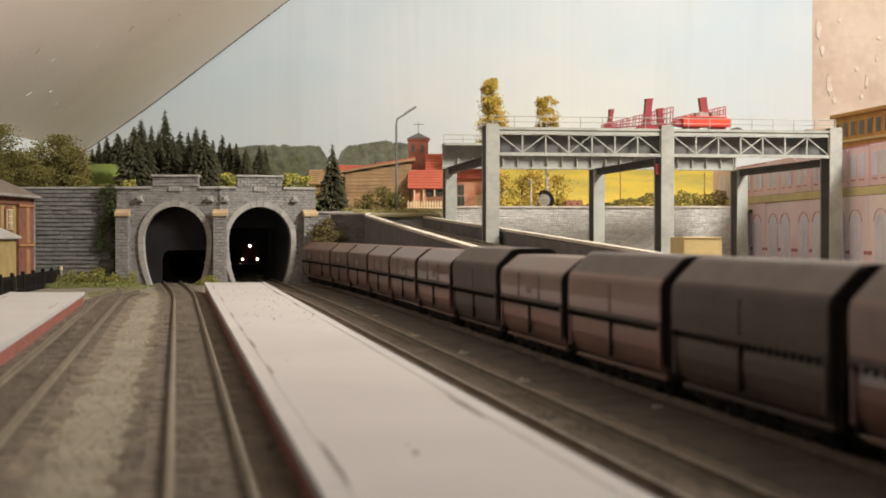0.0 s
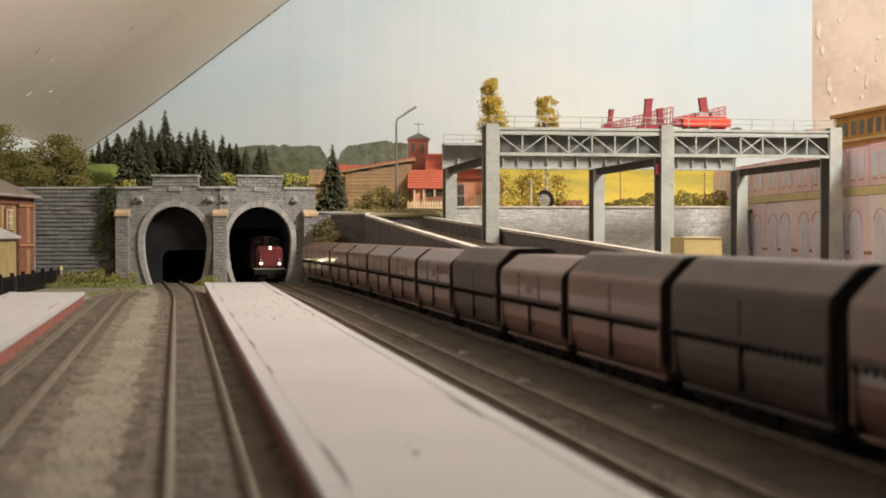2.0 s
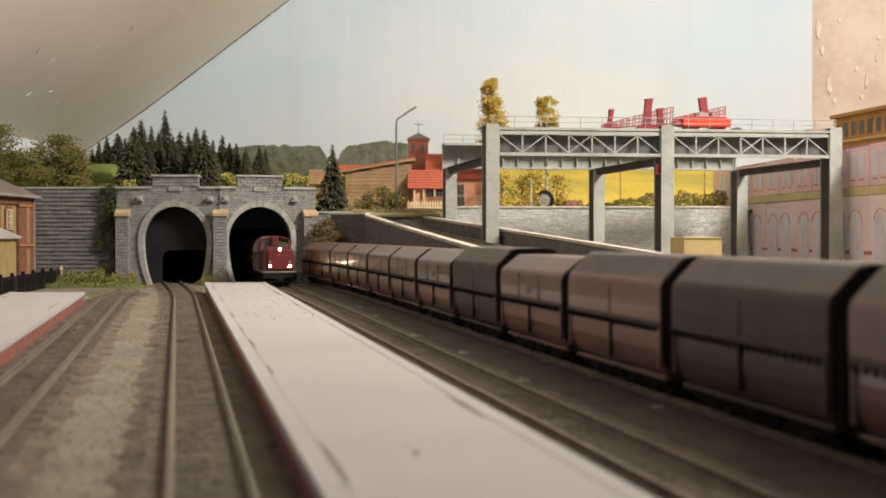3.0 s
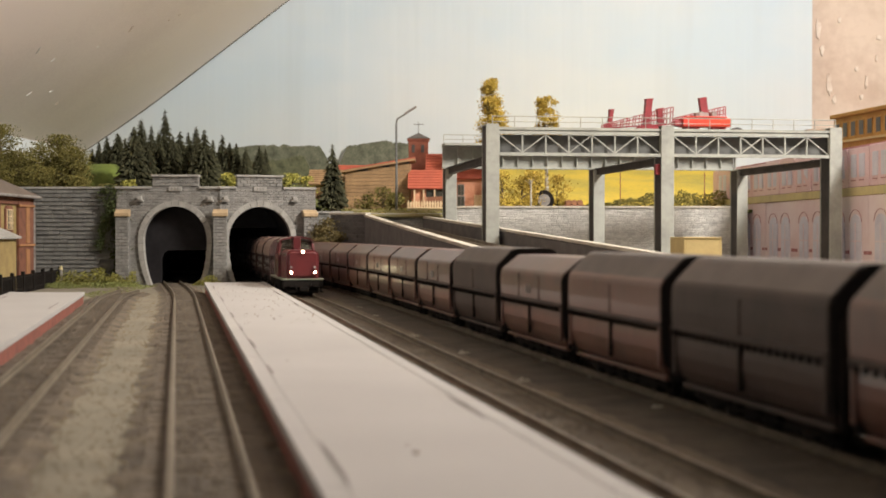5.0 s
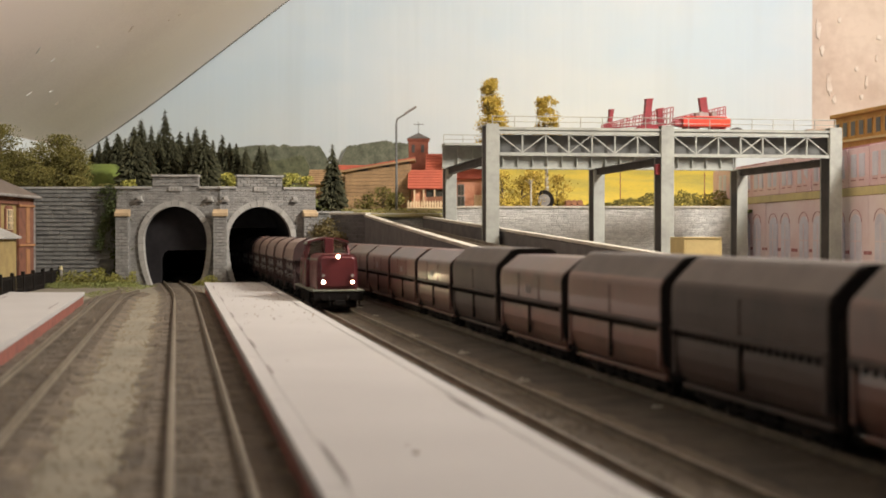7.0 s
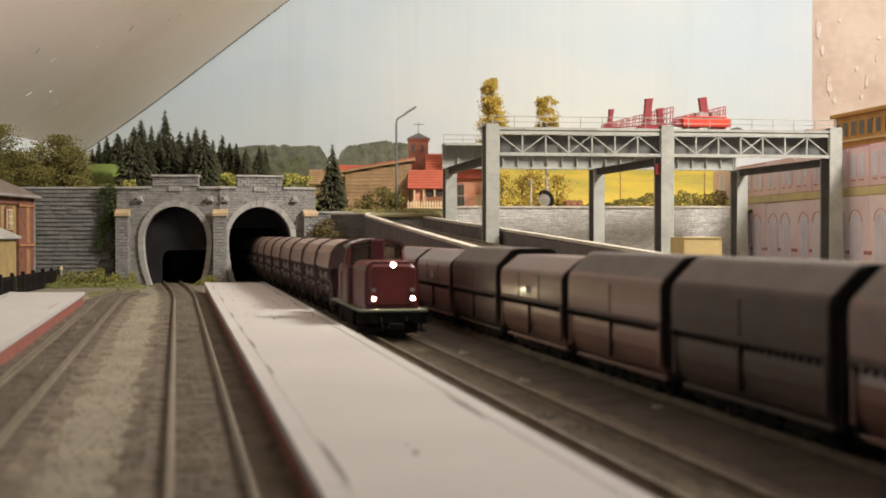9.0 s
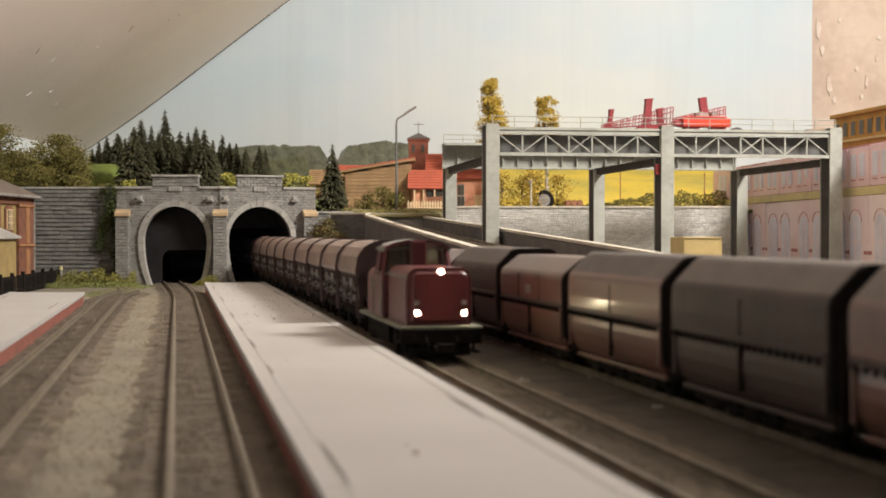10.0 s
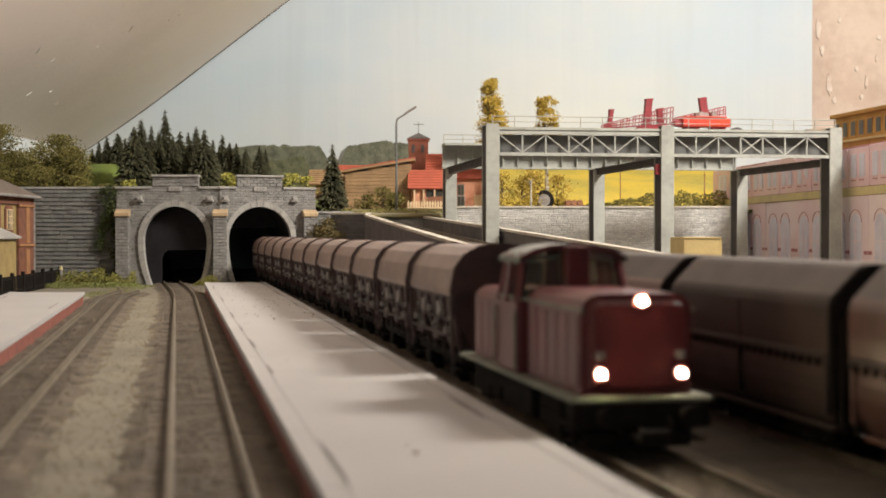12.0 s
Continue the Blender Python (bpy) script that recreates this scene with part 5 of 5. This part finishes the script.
    for i in range(7):
        a = empty("log", "short brown log on the yard pile", "log", mm(150 + (i % 4) * 7 + (3.5 if i > 3 else 0), 1690, 87.5 + (6 if i > 3 else 0)), group="log pile")
        part("trunk", rod(bmesh.new(), (0, 0, 0), (0, 30, 0), 3.4, 12), M_PLANKRED, a)


def field_pole(x, y, h):
    t = empty("field_pole", "thin wooden pole standing in the rape field", "pole", mm(x, y, 84), group="field poles")
    part("shaft", rod(bmesh.new(), (0, 0, -4), (0, 0, h), 0.9, 8, 0.6), M_PLANKRED, t)
    part("insulator", rod(bmesh.new(), (-2.4, 0, h - 3), (2.4, 0, h - 3), 0.4, 6), M_PLANKRED, t)


M_PLANKRED = mat("log_bark", (0.30, 0.13, 0.07), (0.18, 0.08, 0.05), 0.9, scale=120)
village()
field_pole(232, 1812, 58)
field_pole(338, 1790, 50)


# ---- station building and railings on the left ----
M_INSET = mat("orange_inset", (0.34, 0.165, 0.07), (0.24, 0.115, 0.05), 0.85, scale=90)
M_YELLOW = mat("yellow_plaster", (0.29, 0.215, 0.082), (0.21, 0.15, 0.06), 0.85, scale=70)
M_PILASTER = mat("brown_brick", (0.19, 0.075, 0.042), (0.11, 0.046, 0.028), 0.85, scale=120)
M_ROOFBROWN = mat("brown_roof", (0.165, 0.13, 0.102), (0.105, 0.083, 0.066), 0.85, scale=90, rand=0.15)


def station():
    t = empty("station_building", "brick and yellow plaster station building with brown roof", "building", mm(-417, 1228, 0, 0, 0, 90))
    part("wall", boxes((0, 172, 0, 120, 0, 92)), M_YELLOW, t)
    for x in (4, 60):
        p = part("pilaster", boxes((x - 6, x + 9, -3, 0, 0, 90), bevel=0.4), M_PILASTER, t, "red brick pilaster")
        part("base", boxes((x - 7, x + 10, -4, 0, 0, 8), bevel=0.4), M_PILASTER, p)
    part("frieze", boxes((0, 172, -2.4, 0, 84, 91.5), bevel=0.3), M_PILASTER, t)
    corner = part("pilaster", boxes((124, 172, -3, 0, 0, 90), bevel=0.4), M_PILASTER, t, "dark red brick corner pilaster")
    for z in (4, 46):
        part("inset", boxes((146, 157, -3.8, -2.8, z, z + 36), bevel=0.4), M_INSET, corner, "orange plaster inset")
    for z in (43, 82):
        part("string_course", boxes((123, 173, -4.4, -2.6, z, z + 2.2), bevel=0.4), M_INSET, corner)
    part("base", boxes((123, 173, -4.4, 0, 0, 7), bevel=0.4), M_PILASTER, corner)
    for x in (30, 99):
        part("surround", prism(bmesh.new(), [(x - 12, 57), (x + 12, 57), (x + 12, 79), (x + 7, 82.5), (x - 7, 82.5), (x - 12, 79)], "y", -1.4, 0), M_PILASTER, t, "brick window surround")
        window(t, x, -1.6, 60, 15, 18, M_CREAM)
        for z in (65.5, 71.5):
            part("glazing_bar", boxes((x - 7.5, x + 7.5, -3.2, -2.6, z, z + 0.9)), M_CREAM, t)
        for k in (-3.8, 0, 3.8):
            part("glazing_bar", boxes((x + k - 0.4, x + k + 0.4, -3.3, -2.6, 60, 78)), M_CREAM, t)
    part("door", boxes((110, 122, -1.2, 0, 0, 34), bevel=0.3), M_DARKPANE, t, "dark doorway")
    bm = prism(bmesh.new(), [(-7, 91), (60, 120), (127, 91), (127, 94), (60, 123), (-7, 94)], "x", -6, 178)
    part("roof", bm, M_ROOFBROWN, t, "brown shingled roof")
    part("gutter", rod(bmesh.new(), (-6, -8, 92), (178, -8, 92), 1.6, 10), M_LEVER, t)
    part("downpipe", rod(bmesh.new(), (173.5, -3, 0), (173.5, -3, 91), 1.2, 10), M_LEVER, t, "pale drainpipe at the corner")
    a = part("annex", boxes((-20, 40, -26, -4, 0, 52), bevel=0.4), M_YELLOW, t)
    part("annex_roof", prism(bmesh.new(), [(-30, 51), (-30, 53), (-3.4, 64), (-3.4, 60)], "x", -23, 43), M_COPING, a)


def railings():
    t = empty("railing_fence", "black iron railing beside the station platform", "fence")
    a, b = Vector((-385, 1203, 0)), Vector((-413, 1491, 0))
    n = 48
    for z in (4, 15):
        part("rail", bar(bmesh.new(), a + Vector((0, 0, z)), b + Vector((0, 0, z)), 0.9, 1.1), M_UNDER, t)
    for i in range(n + 1):
        p = a.lerp(b, i / n)
        tall = i % 8 == 0
        k = 1.5 if tall else 0.8
        part("post" if tall else "bar", boxes((p.x - k, p.x + k, p.y - k, p.y + k, 0, 20 if tall else 17)), M_UNDER, t)
    # plain post added as stand-in for a small unidentified yellowish thing
    s_ = empty("hydrant", "small yellow-topped grey post by the railing", "post", mm(-407, 1474, 0))
    part("stem", rod(bmesh.new(), (0, 0, 0), (0, 0, 17), 2.0, 10, 1.6), M_LEVER, s_)
    part("top", rod(bmesh.new(), (0, 0, 17), (0, 0, 21), 2.4, 12, 1.2), M_CARDBAND, s_)


station()
railings()


# ---- vegetation ----
def leafmat(name, base, dark):
    return mat(name, base, dark, 0.85, scale=40, bump=0, rand=0.5, island=True, spec=0.2)


M_PINE = leafmat("pine_needles", (0.058, 0.058, 0.03), (0.02, 0.022, 0.013))
M_OLIVE = leafmat("olive_foliage", (0.19, 0.165, 0.048), (0.055, 0.058, 0.022))
M_BRACKEN = leafmat("brown_creeper", (0.16, 0.125, 0.05), (0.055, 0.048, 0.022))
M_GOLD = leafmat("golden_foliage", (0.50, 0.36, 0.07), (0.26, 0.19, 0.04))
M_HAZE = mat("far_foliage", (0.20, 0.205, 0.145), (0.06, 0.07, 0.045), 0.9, scale=80, bump=0.3, fine=4, mix=0.9)
M_HAZE2 = mat("near_foliage", (0.17, 0.175, 0.10), (0.045, 0.055, 0.03), 0.9, scale=90, bump=0.3, fine=4, mix=0.9)
M_WEED = leafmat("weeds", (0.25, 0.235, 0.06), (0.075, 0.08, 0.026))
M_TUFT = leafmat("bright_tufts", (0.40, 0.38, 0.09), (0.17, 0.18, 0.04))
M_MEADOWGRASS = leafmat("thin_grass", (0.21, 0.23, 0.075), (0.09, 0.10, 0.035))
M_IVY = leafmat("ivy", (0.07, 0.085, 0.03), (0.03, 0.04, 0.018))
M_BARK = mat("bark", (0.10, 0.07, 0.045), (0.05, 0.035, 0.025), 0.95, scale=150)
M_BIRCH = mat("birch_bark", (0.55, 0.52, 0.45), (0.2, 0.18, 0.15), 0.9, scale=150)


def leaves(points, size, rng, flat=0.0):
    """Small folded leaf clumps, one island each, round the given points."""
    bm = bmesh.new()
    for p in points:
        s_ = size * (0.6 + 0.8 * rng.random())
        a = Vector((rng.gauss(0, 1), rng.gauss(0, 1), rng.gauss(0, 1) * (1 - flat))).normalized()
        b = a.orthogonal().normalized()
        c = a.cross(b)
        p = Vector(p)
        v = [bm.verts.new(p + b * s_), bm.verts.new(p + c * s_ * 0.7 + a * s_ * 0.3), bm.verts.new(p - b * s_), bm.verts.new(p - c * s_ * 0.7 + a * s_ * 0.3)]
        bm.faces.new((v[0], v[1], v[2]))
        bm.faces.new((v[0], v[2], v[3]))
    return bm


def raw(name, bm, material, parent):
    """Like part(), but keeps the faces' own sides."""
    for v in bm.verts:
        v.co *= U
    me = bpy.data.meshes.new(name)
    bm.to_mesh(me)
    bm.free()
    me.materials.append(material)
    ob = new(name, me)
    ob.parent = parent
    return ob


def conifer(h, seed, wide=0.19):
    rng = random.Random(seed)
    t = empty("conifer", "dark green model fir tree on the hillside", "tree", group="firs above the tunnels")
    part("trunk", rod(bmesh.new(), (0, 0, -6), (0, 0, h * 0.95), h * 0.02, 8, 0.2), M_BARK, t)
    bm = bmesh.new()
    tiers = 36
    for i in range(tiers):
        f = i / tiers
        z = h * (0.10 + 0.88 * f)
        r = h * wide * (1 - f) ** 0.85 + 0.8
        k = max(7, int(17 * (1 - f)) + 5)
        for j in range(k):
            a = (j + rng.random()) * 2 * math.pi / k
            rr = r * (0.62 + 0.42 * rng.random())
            d = Vector((math.cos(a), math.sin(a), 0))
            side = Vector((-d.y, d.x, 0))
            drop = rr * (0.25 + 0.4 * rng.random())
            base = Vector((0, 0, z + rr * 0.35 + (rng.random() - 0.5) * h * 0.05))
            for q in range(3):
                u0, u1 = q / 3, (q + 1) / 3 + 0.15
                w = rr * 0.20 * (1.2 - 0.25 * q) + 0.5
                p0, p1 = base + d * rr * u0 - Vector((0, 0, drop * u0)), base + d * rr * u1 - Vector((0, 0, drop * u1 * 1.3))
                up = Vector((0, 0, 0.35 * w))
                v = [bm.verts.new(p0 + up), bm.verts.new(p1 + side * w * 0.8 - up), bm.verts.new(p1 + d * w * 0.9), bm.verts.new(p1 - side * w * 0.8 - up)]
                bm.faces.new((v[0], v[1], v[2]))
                bm.faces.new((v[0], v[2], v[3]))
    raw("crown", bm, M_PINE, t)
    return t


def bushy(name, label, x, y, z, h, r, material, seed, count=900, size=1.7, trunk=0.25, clumps=14, bark=None, group="", tip=0.0, lean=0.0):
    rng = random.Random(seed)
    t = empty(name, label, "tree" if name != "bush" else "bush", mm(x, y, z), group=group)
    bm = rod(bmesh.new(), (0, 0, -3), (0, 0, h * (trunk + 0.35)), h * 0.022 + 0.4, 8, 0.5)
    cents = []
    for i in range(clumps):
        f = rng.random()
        zz = h * (trunk + (1 - trunk) * f)
        reach = r * (1 - tip * f) * (math.sin(math.pi * min(1, 0.18 + 0.78 * f)) if not tip else 1)
        a = rng.random() * 6.283
        c = Vector((math.cos(a) * reach * rng.random() ** 0.5, math.sin(a) * reach * rng.random() ** 0.5, zz))
        c.x += lean * (0.5 - f)
        cents.append(c)
        rod(bm, (0, 0, min(zz * 0.75, h * (trunk + 0.3))), c, 0.5, 5, 0.2)
    part("trunk", bm, bark or M_BARK, t)
    pts = []
    for i in range(count):
        c = cents[i % clumps]
        g = r * (0.26 * (1 - 0.5 * c.z / h) if tip else 0.27)
        pts.append(c + Vector((rng.gauss(0, g), rng.gauss(0, g), rng.gauss(0, g * 0.8))))
    pts = [p for p in pts if p.z > 0 and p.z < h * 1.04]
    raw("crown", leaves(pts, size, rng), material, t)
    return t


def forest():
    # across, along, height of the tip over the baseboard; placed to fit the camera's view
    rows = ((-353, 1760, 215), (-377, 1730, 201), (-357, 1600, 181), (-358, 1700, 190), (-337, 1640, 177), (-323, 1700, 182), (-318, 1730, 184), (-311, 1745, 192),
            (-273, 1585, 176), (-274, 1650, 168), (-274, 1720, 179), (-262, 1700, 168), (-252, 1690, 167), (-427, 1760, 180), (-404, 1720, 182), (-445, 1790, 175),
            (-388, 1690, 174), (-316, 1620, 170), (-456, 1800, 167), (-239, 1680, 160), (-228, 1720, 165), (-223, 1740, 163), (-296, 1600, 155), (-344, 1610, 163))
    for i, (x, y, tip) in enumerate(rows):
        z = HILL(x, y) - 1
        h = tip - z
        c = conifer(h, 40 + i, 0.17 + 0.05 * (i % 3))
        c.matrix_world = mm(x, y, z, 0, 0, 37 * i)
    rng = random.Random(77)
    for i in range(26):
        x, y = rng.uniform(-430, -235), rng.uniform(1640, 1800)
        if x < -360 and y < 1700:
            y += 70
        z = HILL(x, y) - 1
        c = conifer(rng.uniform(38, 62) * (1 if x < -300 else 0.75), 200 + i, 0.24)
        c.matrix_world = mm(x, y, z, 0, 0, 51 * i)
    c = conifer(77, 7, 0.2)
    c.matrix_world = mm(-125, 1566, 81)
    tagged(c, "single dark green fir beside the barn yard", "tree")
    # broadleaf growth on the left wall
    for i, (x, y, h, r) in enumerate(((-500, 1560, 64, 26), (-462, 1575, 50, 22), (-440, 1590, 56, 24), (-478, 1545, 40, 22), (-420, 1570, 44, 20), (-412, 1545, 16, 12),
                                      (-520, 1545, 40, 26), (-372, 1532, 9, 10), (-450, 1535, 24, 18), (-500, 1532, 26, 20))):
        bushy("bush", "olive and brown scrubby bush above the retaining wall", x, y, HILL(x, y) - 2, h * 1.18, r * 1.1, M_OLIVE, 70 + i, 5600, 1.1, 0.08, 40, group="bushes above the wall")
    for i, (x, y, h, r) in enumerate(((-238, 1530, 14, 9), (-228, 1535, 12, 9), (-170, 1545, 14, 11), (-152, 1550, 12, 10), (-182, 1540, 9, 9), (-345, 1528, 9, 8))):
        bushy("bush", "yellow-green scrub on top of the tunnel portals", x, y, 101, h * 1.5, r, M_TUFT, 90 + i, 600, 1.2, 0.05, 12, group="portal scrub")
    # autumn trees behind the gantry
    bushy("tree", "tall golden autumn tree behind the gantry", 63, 1680, 83, 156, 24, M_GOLD, 11, 9000, 1.25, 0.42, 60, tip=0.78, lean=14)
    bushy("tree", "golden autumn tree behind the gantry", 131, 1750, 83, 143, 18, M_GOLD, 6, 8000, 1.25, 0.45, 60, bark=M_BIRCH, tip=0.4)
    for i, (x, y, h, r) in enumerate(((72, 1675, 46, 20), (96, 1690, 40, 18), (142, 1720, 44, 16), (118, 1740, 50, 18))):
        bushy("bush", "golden yellow bush behind the stone wall", x, y, 83, h, r, M_GOLD, 20 + i, 1000, 1.4, 0.1, 14, group="golden bushes")
    bushy("tree", "slim white-stemmed birch by the stone wall", 106, 1668, 83, 52, 9, M_GOLD, 33, 160, 1.6, 0.5, 7, bark=M_BIRCH)
    for i, (x, y, h, r) in enumerate(((-70, 1600, 28, 17), (-88, 1606, 20, 14), (-55, 1612, 22, 12), (-58, 1625, 16, 10))):
        bushy("bush", "green-brown bush before the plank barn", x, y, 80, h, r, M_OLIVE, 50 + i, 520, 1.4, 0.08, 10, group="barn bushes")
    for i, (x, y, h, r) in enumerate(((-126, 1514, 58, 15), (-134, 1512, 52, 12), (-116, 1514, 44, 12))):
        bushy("bush", "brownish climbing plant beside the ramp wall", x, y, 0, h + 12, r, M_BRACKEN, 60 + i, 2600, 1.1, 0.2, 26, group="ramp creepers")


def scatter(name, label, material, points, size, seed, category="plants"):
    ob = raw(name, leaves(points, size, random.Random(seed)), material, None)
    return tagged(ob, label, category, kind="stuff")


def painted_woods(name, label, x0, x1, y, base, top, seed, material):
    """A thin relief on the backdrop with the uneven skyline of tree crowns."""
    pts = [(x1, base), (x0, base)]
    n = 240
    for i in range(n + 1):
        f = i / n
        x = x0 + (x1 - x0) * f
        z = top + 10 * noise.noise(Vector((x * 0.016, seed, 0))) + 6 * abs(noise.noise(Vector((x * 0.05, seed, 2)))) + 3.5 * abs(noise.noise(Vector((x * 0.14, seed, 4)))) + 1.6 * noise.noise(Vector((x * 0.6, seed, 6)))
        fall = min(1.0, f / 0.14, (1 - f) / 0.14) ** 0.5
        pts.append((x, base + (z - base) * max(0.02, fall)))
    ob = finish(prism(bmesh.new(), pts, "y", y, y + 8), name, material)
    return tagged(ob, label, "backdrop", kind="structure")


def undergrowth():
    painted_woods("far_woods", "hazy grey-green painted woods on the skyline", -372, -166, 2188, 110, 192, 2, M_HAZE)
    painted_woods("far_woods", "darker green painted trees before the skyline woods", -340, -200, 2180, 110, 172, 3, M_HAZE2)
    painted_woods("far_woods", "hazy painted woods behind the village", -172, -24, 2188, 100, 196, 5, M_HAZE)
    painted_woods("far_woods", "painted green trees along the field edge", 120, 452, 2186, 100, 146, 7, M_HAZE)
    rng = random.Random(31)
    pts = []
    for i in range(8200):
        x = rng.uniform(150, 440)
        h = 7 + 15 * max(0, min(1, (x - 215) / 60)) + 14 * abs(noise.noise(Vector((x * 0.022, 5.5, 0)))) + 5 * noise.noise(Vector((x * 0.12, 1.5, 0)))
        pts.append((x, rng.uniform(1775, 1800), 83 + rng.random() ** 0.8 * max(3, h)))
    scatter("hedge", "olive hedge along the lower edge of the rape field", M_OLIVE, pts, 1.3, 6, "hedge")
    pts = []
    for i in range(3400):
        x = rng.uniform(-128, 6)
        pts.append((x, rng.uniform(1553, 1600), 76 + rng.random() ** 1.5 * (4 + 11 * abs(noise.noise(Vector((x * 0.05, 2.2, 0)))))))
    scatter("weeds", "dry yellow-green weeds along the yard edge", M_WEED, pts, 1.1, 18)
    rng = random.Random(3)
    pts = []
    for i in range(4200):
        x = rng.uniform(-418, -330)
        h = 30 * abs(noise.noise(Vector((x * 0.06, 0.3, 0)))) + 6
        pts.append((x, rng.uniform(1462, 1495), rng.random() ** 1.6 * h))
    for i in range(600):
        x = rng.gauss(-250, 9)
        pts.append((x, rng.uniform(1476, 1492), rng.random() ** 1.5 * 11 * math.exp(-((x + 250) / 12) ** 2)))
    scatter("weeds", "yellow-green weeds along the foot of the wall", M_WEED, pts, 1.1, 8)
    pts = []
    for i in range(1800):
        z = rng.uniform(0, 108)
        c = -356 + 6 * math.sin(z * 0.05) + rng.gauss(0, 5 + 2.5 * math.sin(z * 0.21))
        pts.append((c, 1502 - rng.random() * 5, z))
    for i in range(700):
        f = rng.random()
        pts.append((-372 + 14 * (1 - f) ** 2 + rng.gauss(0, 2.6), 1502 - rng.random() * 3, 88 - 50 * f))
    scatter("ivy", "dark ivy climbing the retaining wall", M_IVY, pts, 1.3, 9)
    pts = []
    for i in range(700):
        pts.append((rng.uniform(-330, -300), rng.uniform(1200, 1470), rng.random() * 1.2))
    for i in range(4200):
        x, y = rng.uniform(-415, -318), rng.uniform(1395, 1492)
        if noise.noise(Vector((x * 0.04, y * 0.03, 7.0))) > -0.12:
            pts.append((x, y, rng.random() ** 1.6 * 5.0))
    scatter("grass", "thin green grass beside the tracks and wall", M_MEADOWGRASS, pts, 0.9, 10)


def pebbles():
    rng = random.Random(12)
    bm = bmesh.new()
    def stone(x, y, z, r):
        vs = [bm.verts.new((x + r * a * (0.7 + 0.6 * rng.random()), y + r * b * (0.7 + 0.6 * rng.random()), z + r * c)) for a, b, c in ((1, 0, 0), (0, 1, 0), (-1, 0, 0), (0, -1, 0), (0, 0, 0.9))]
        for i in range(4):
            bm.faces.new((vs[i], vs[(i + 1) % 4], vs[4]))
    for c in (C0, C1, C2, C3):
        for i in range(4200):
            y = 150 + 1250 * rng.random() ** 1.5
            o = max(-17, min(17, rng.gauss(0, 9)))
            z = 1.5 if abs(o) < 15 else max(0.0, 1.5 - (abs(o) - 15) * 0.25)
            stone(c - SLOPE * y + o, y, z, 0.35 + 0.5 * rng.random())
    ob = raw("ballast_stones", bm, M_STONES, None)
    tagged(ob, "loose brown ballast stones between the rails", "gravel", kind="stuff")
    bm = bmesh.new()
    for i in range(3600):
        y = 150 + 1150 * rng.random() ** 1.4
        c = rng.choice((C0 + 17, C0 + 22, C1 - 22, C1 - 17, C0 - 20, C1 + 16))
        stone(c + rng.gauss(0, 3.2) - SLOPE * y, y, 0.2 + 0.6 * rng.random(), 0.2 + 0.42 * rng.random())
    for i in range(2600):
        y = 150 + 1150 * rng.random() ** 1.4
        stone(-54 + 61 * rng.random() - SLOPE * y, y, 0.0, 0.25 + 0.4 * rng.random())
    for i in range(110):
        y = 700 + 585 * rng.random()
        stone(32 + 46 * rng.random() - SLOPE * y, y, 10.0, 0.25 + 0.35 * rng.random())
    for u, v, r in ((50, 288, 0.9), (50, 300, 0.4), (77, 780, 1.2), (74, 800, 0.8), (40, 500, 0.4), (66, 640, 0.4), (46, 960, 0.5), (34, 700, 0.3)):
        stone(u - SLOPE * v, v, 10.0, r)
    chips = bmesh.new()
    bm, held = chips, bm
    for x, y, r in ((8.7, 624, 2.2), (28.7, 505, 2.0), (-15.7, 727, 1.8), (43, 588, 1.4), (-127, 508, 1.3), (66, 430, 1.4), (70, 455, 1.0), (-45, 905, 1.6), (-62, 1010, 1.4), (55, 520, 0.9), (96, 330, 1.2)):
        stone(x, y, 1.7, r)
        stone(x + 2.2, y + 3, 1.6, r * 0.6)
    tagged(raw("chips", bm, M_CHIP, None), "pale plaster chips lying beside the siding", "debris", kind="stuff")
    bm = held
    ob = raw("grit", bm, M_GRIT, None)
    tagged(ob, "sandy grit on the ground and platform", "gravel", kind="stuff")


M_CHIP = mat("pale_chip", (0.42, 0.40, 0.34), (0.2, 0.19, 0.16), 0.8, scale=200)
M_STONES = mat("ballast_chips", (0.165, 0.132, 0.092), (0.045, 0.035, 0.026), 0.95, scale=200, rand=0.6, island=True)
M_GRIT = mat("sandy_grit", (0.225, 0.182, 0.115), (0.145, 0.118, 0.077), 0.95, scale=200, rand=0.6, island=True)
forest()
undergrowth()
pebbles()
motions()
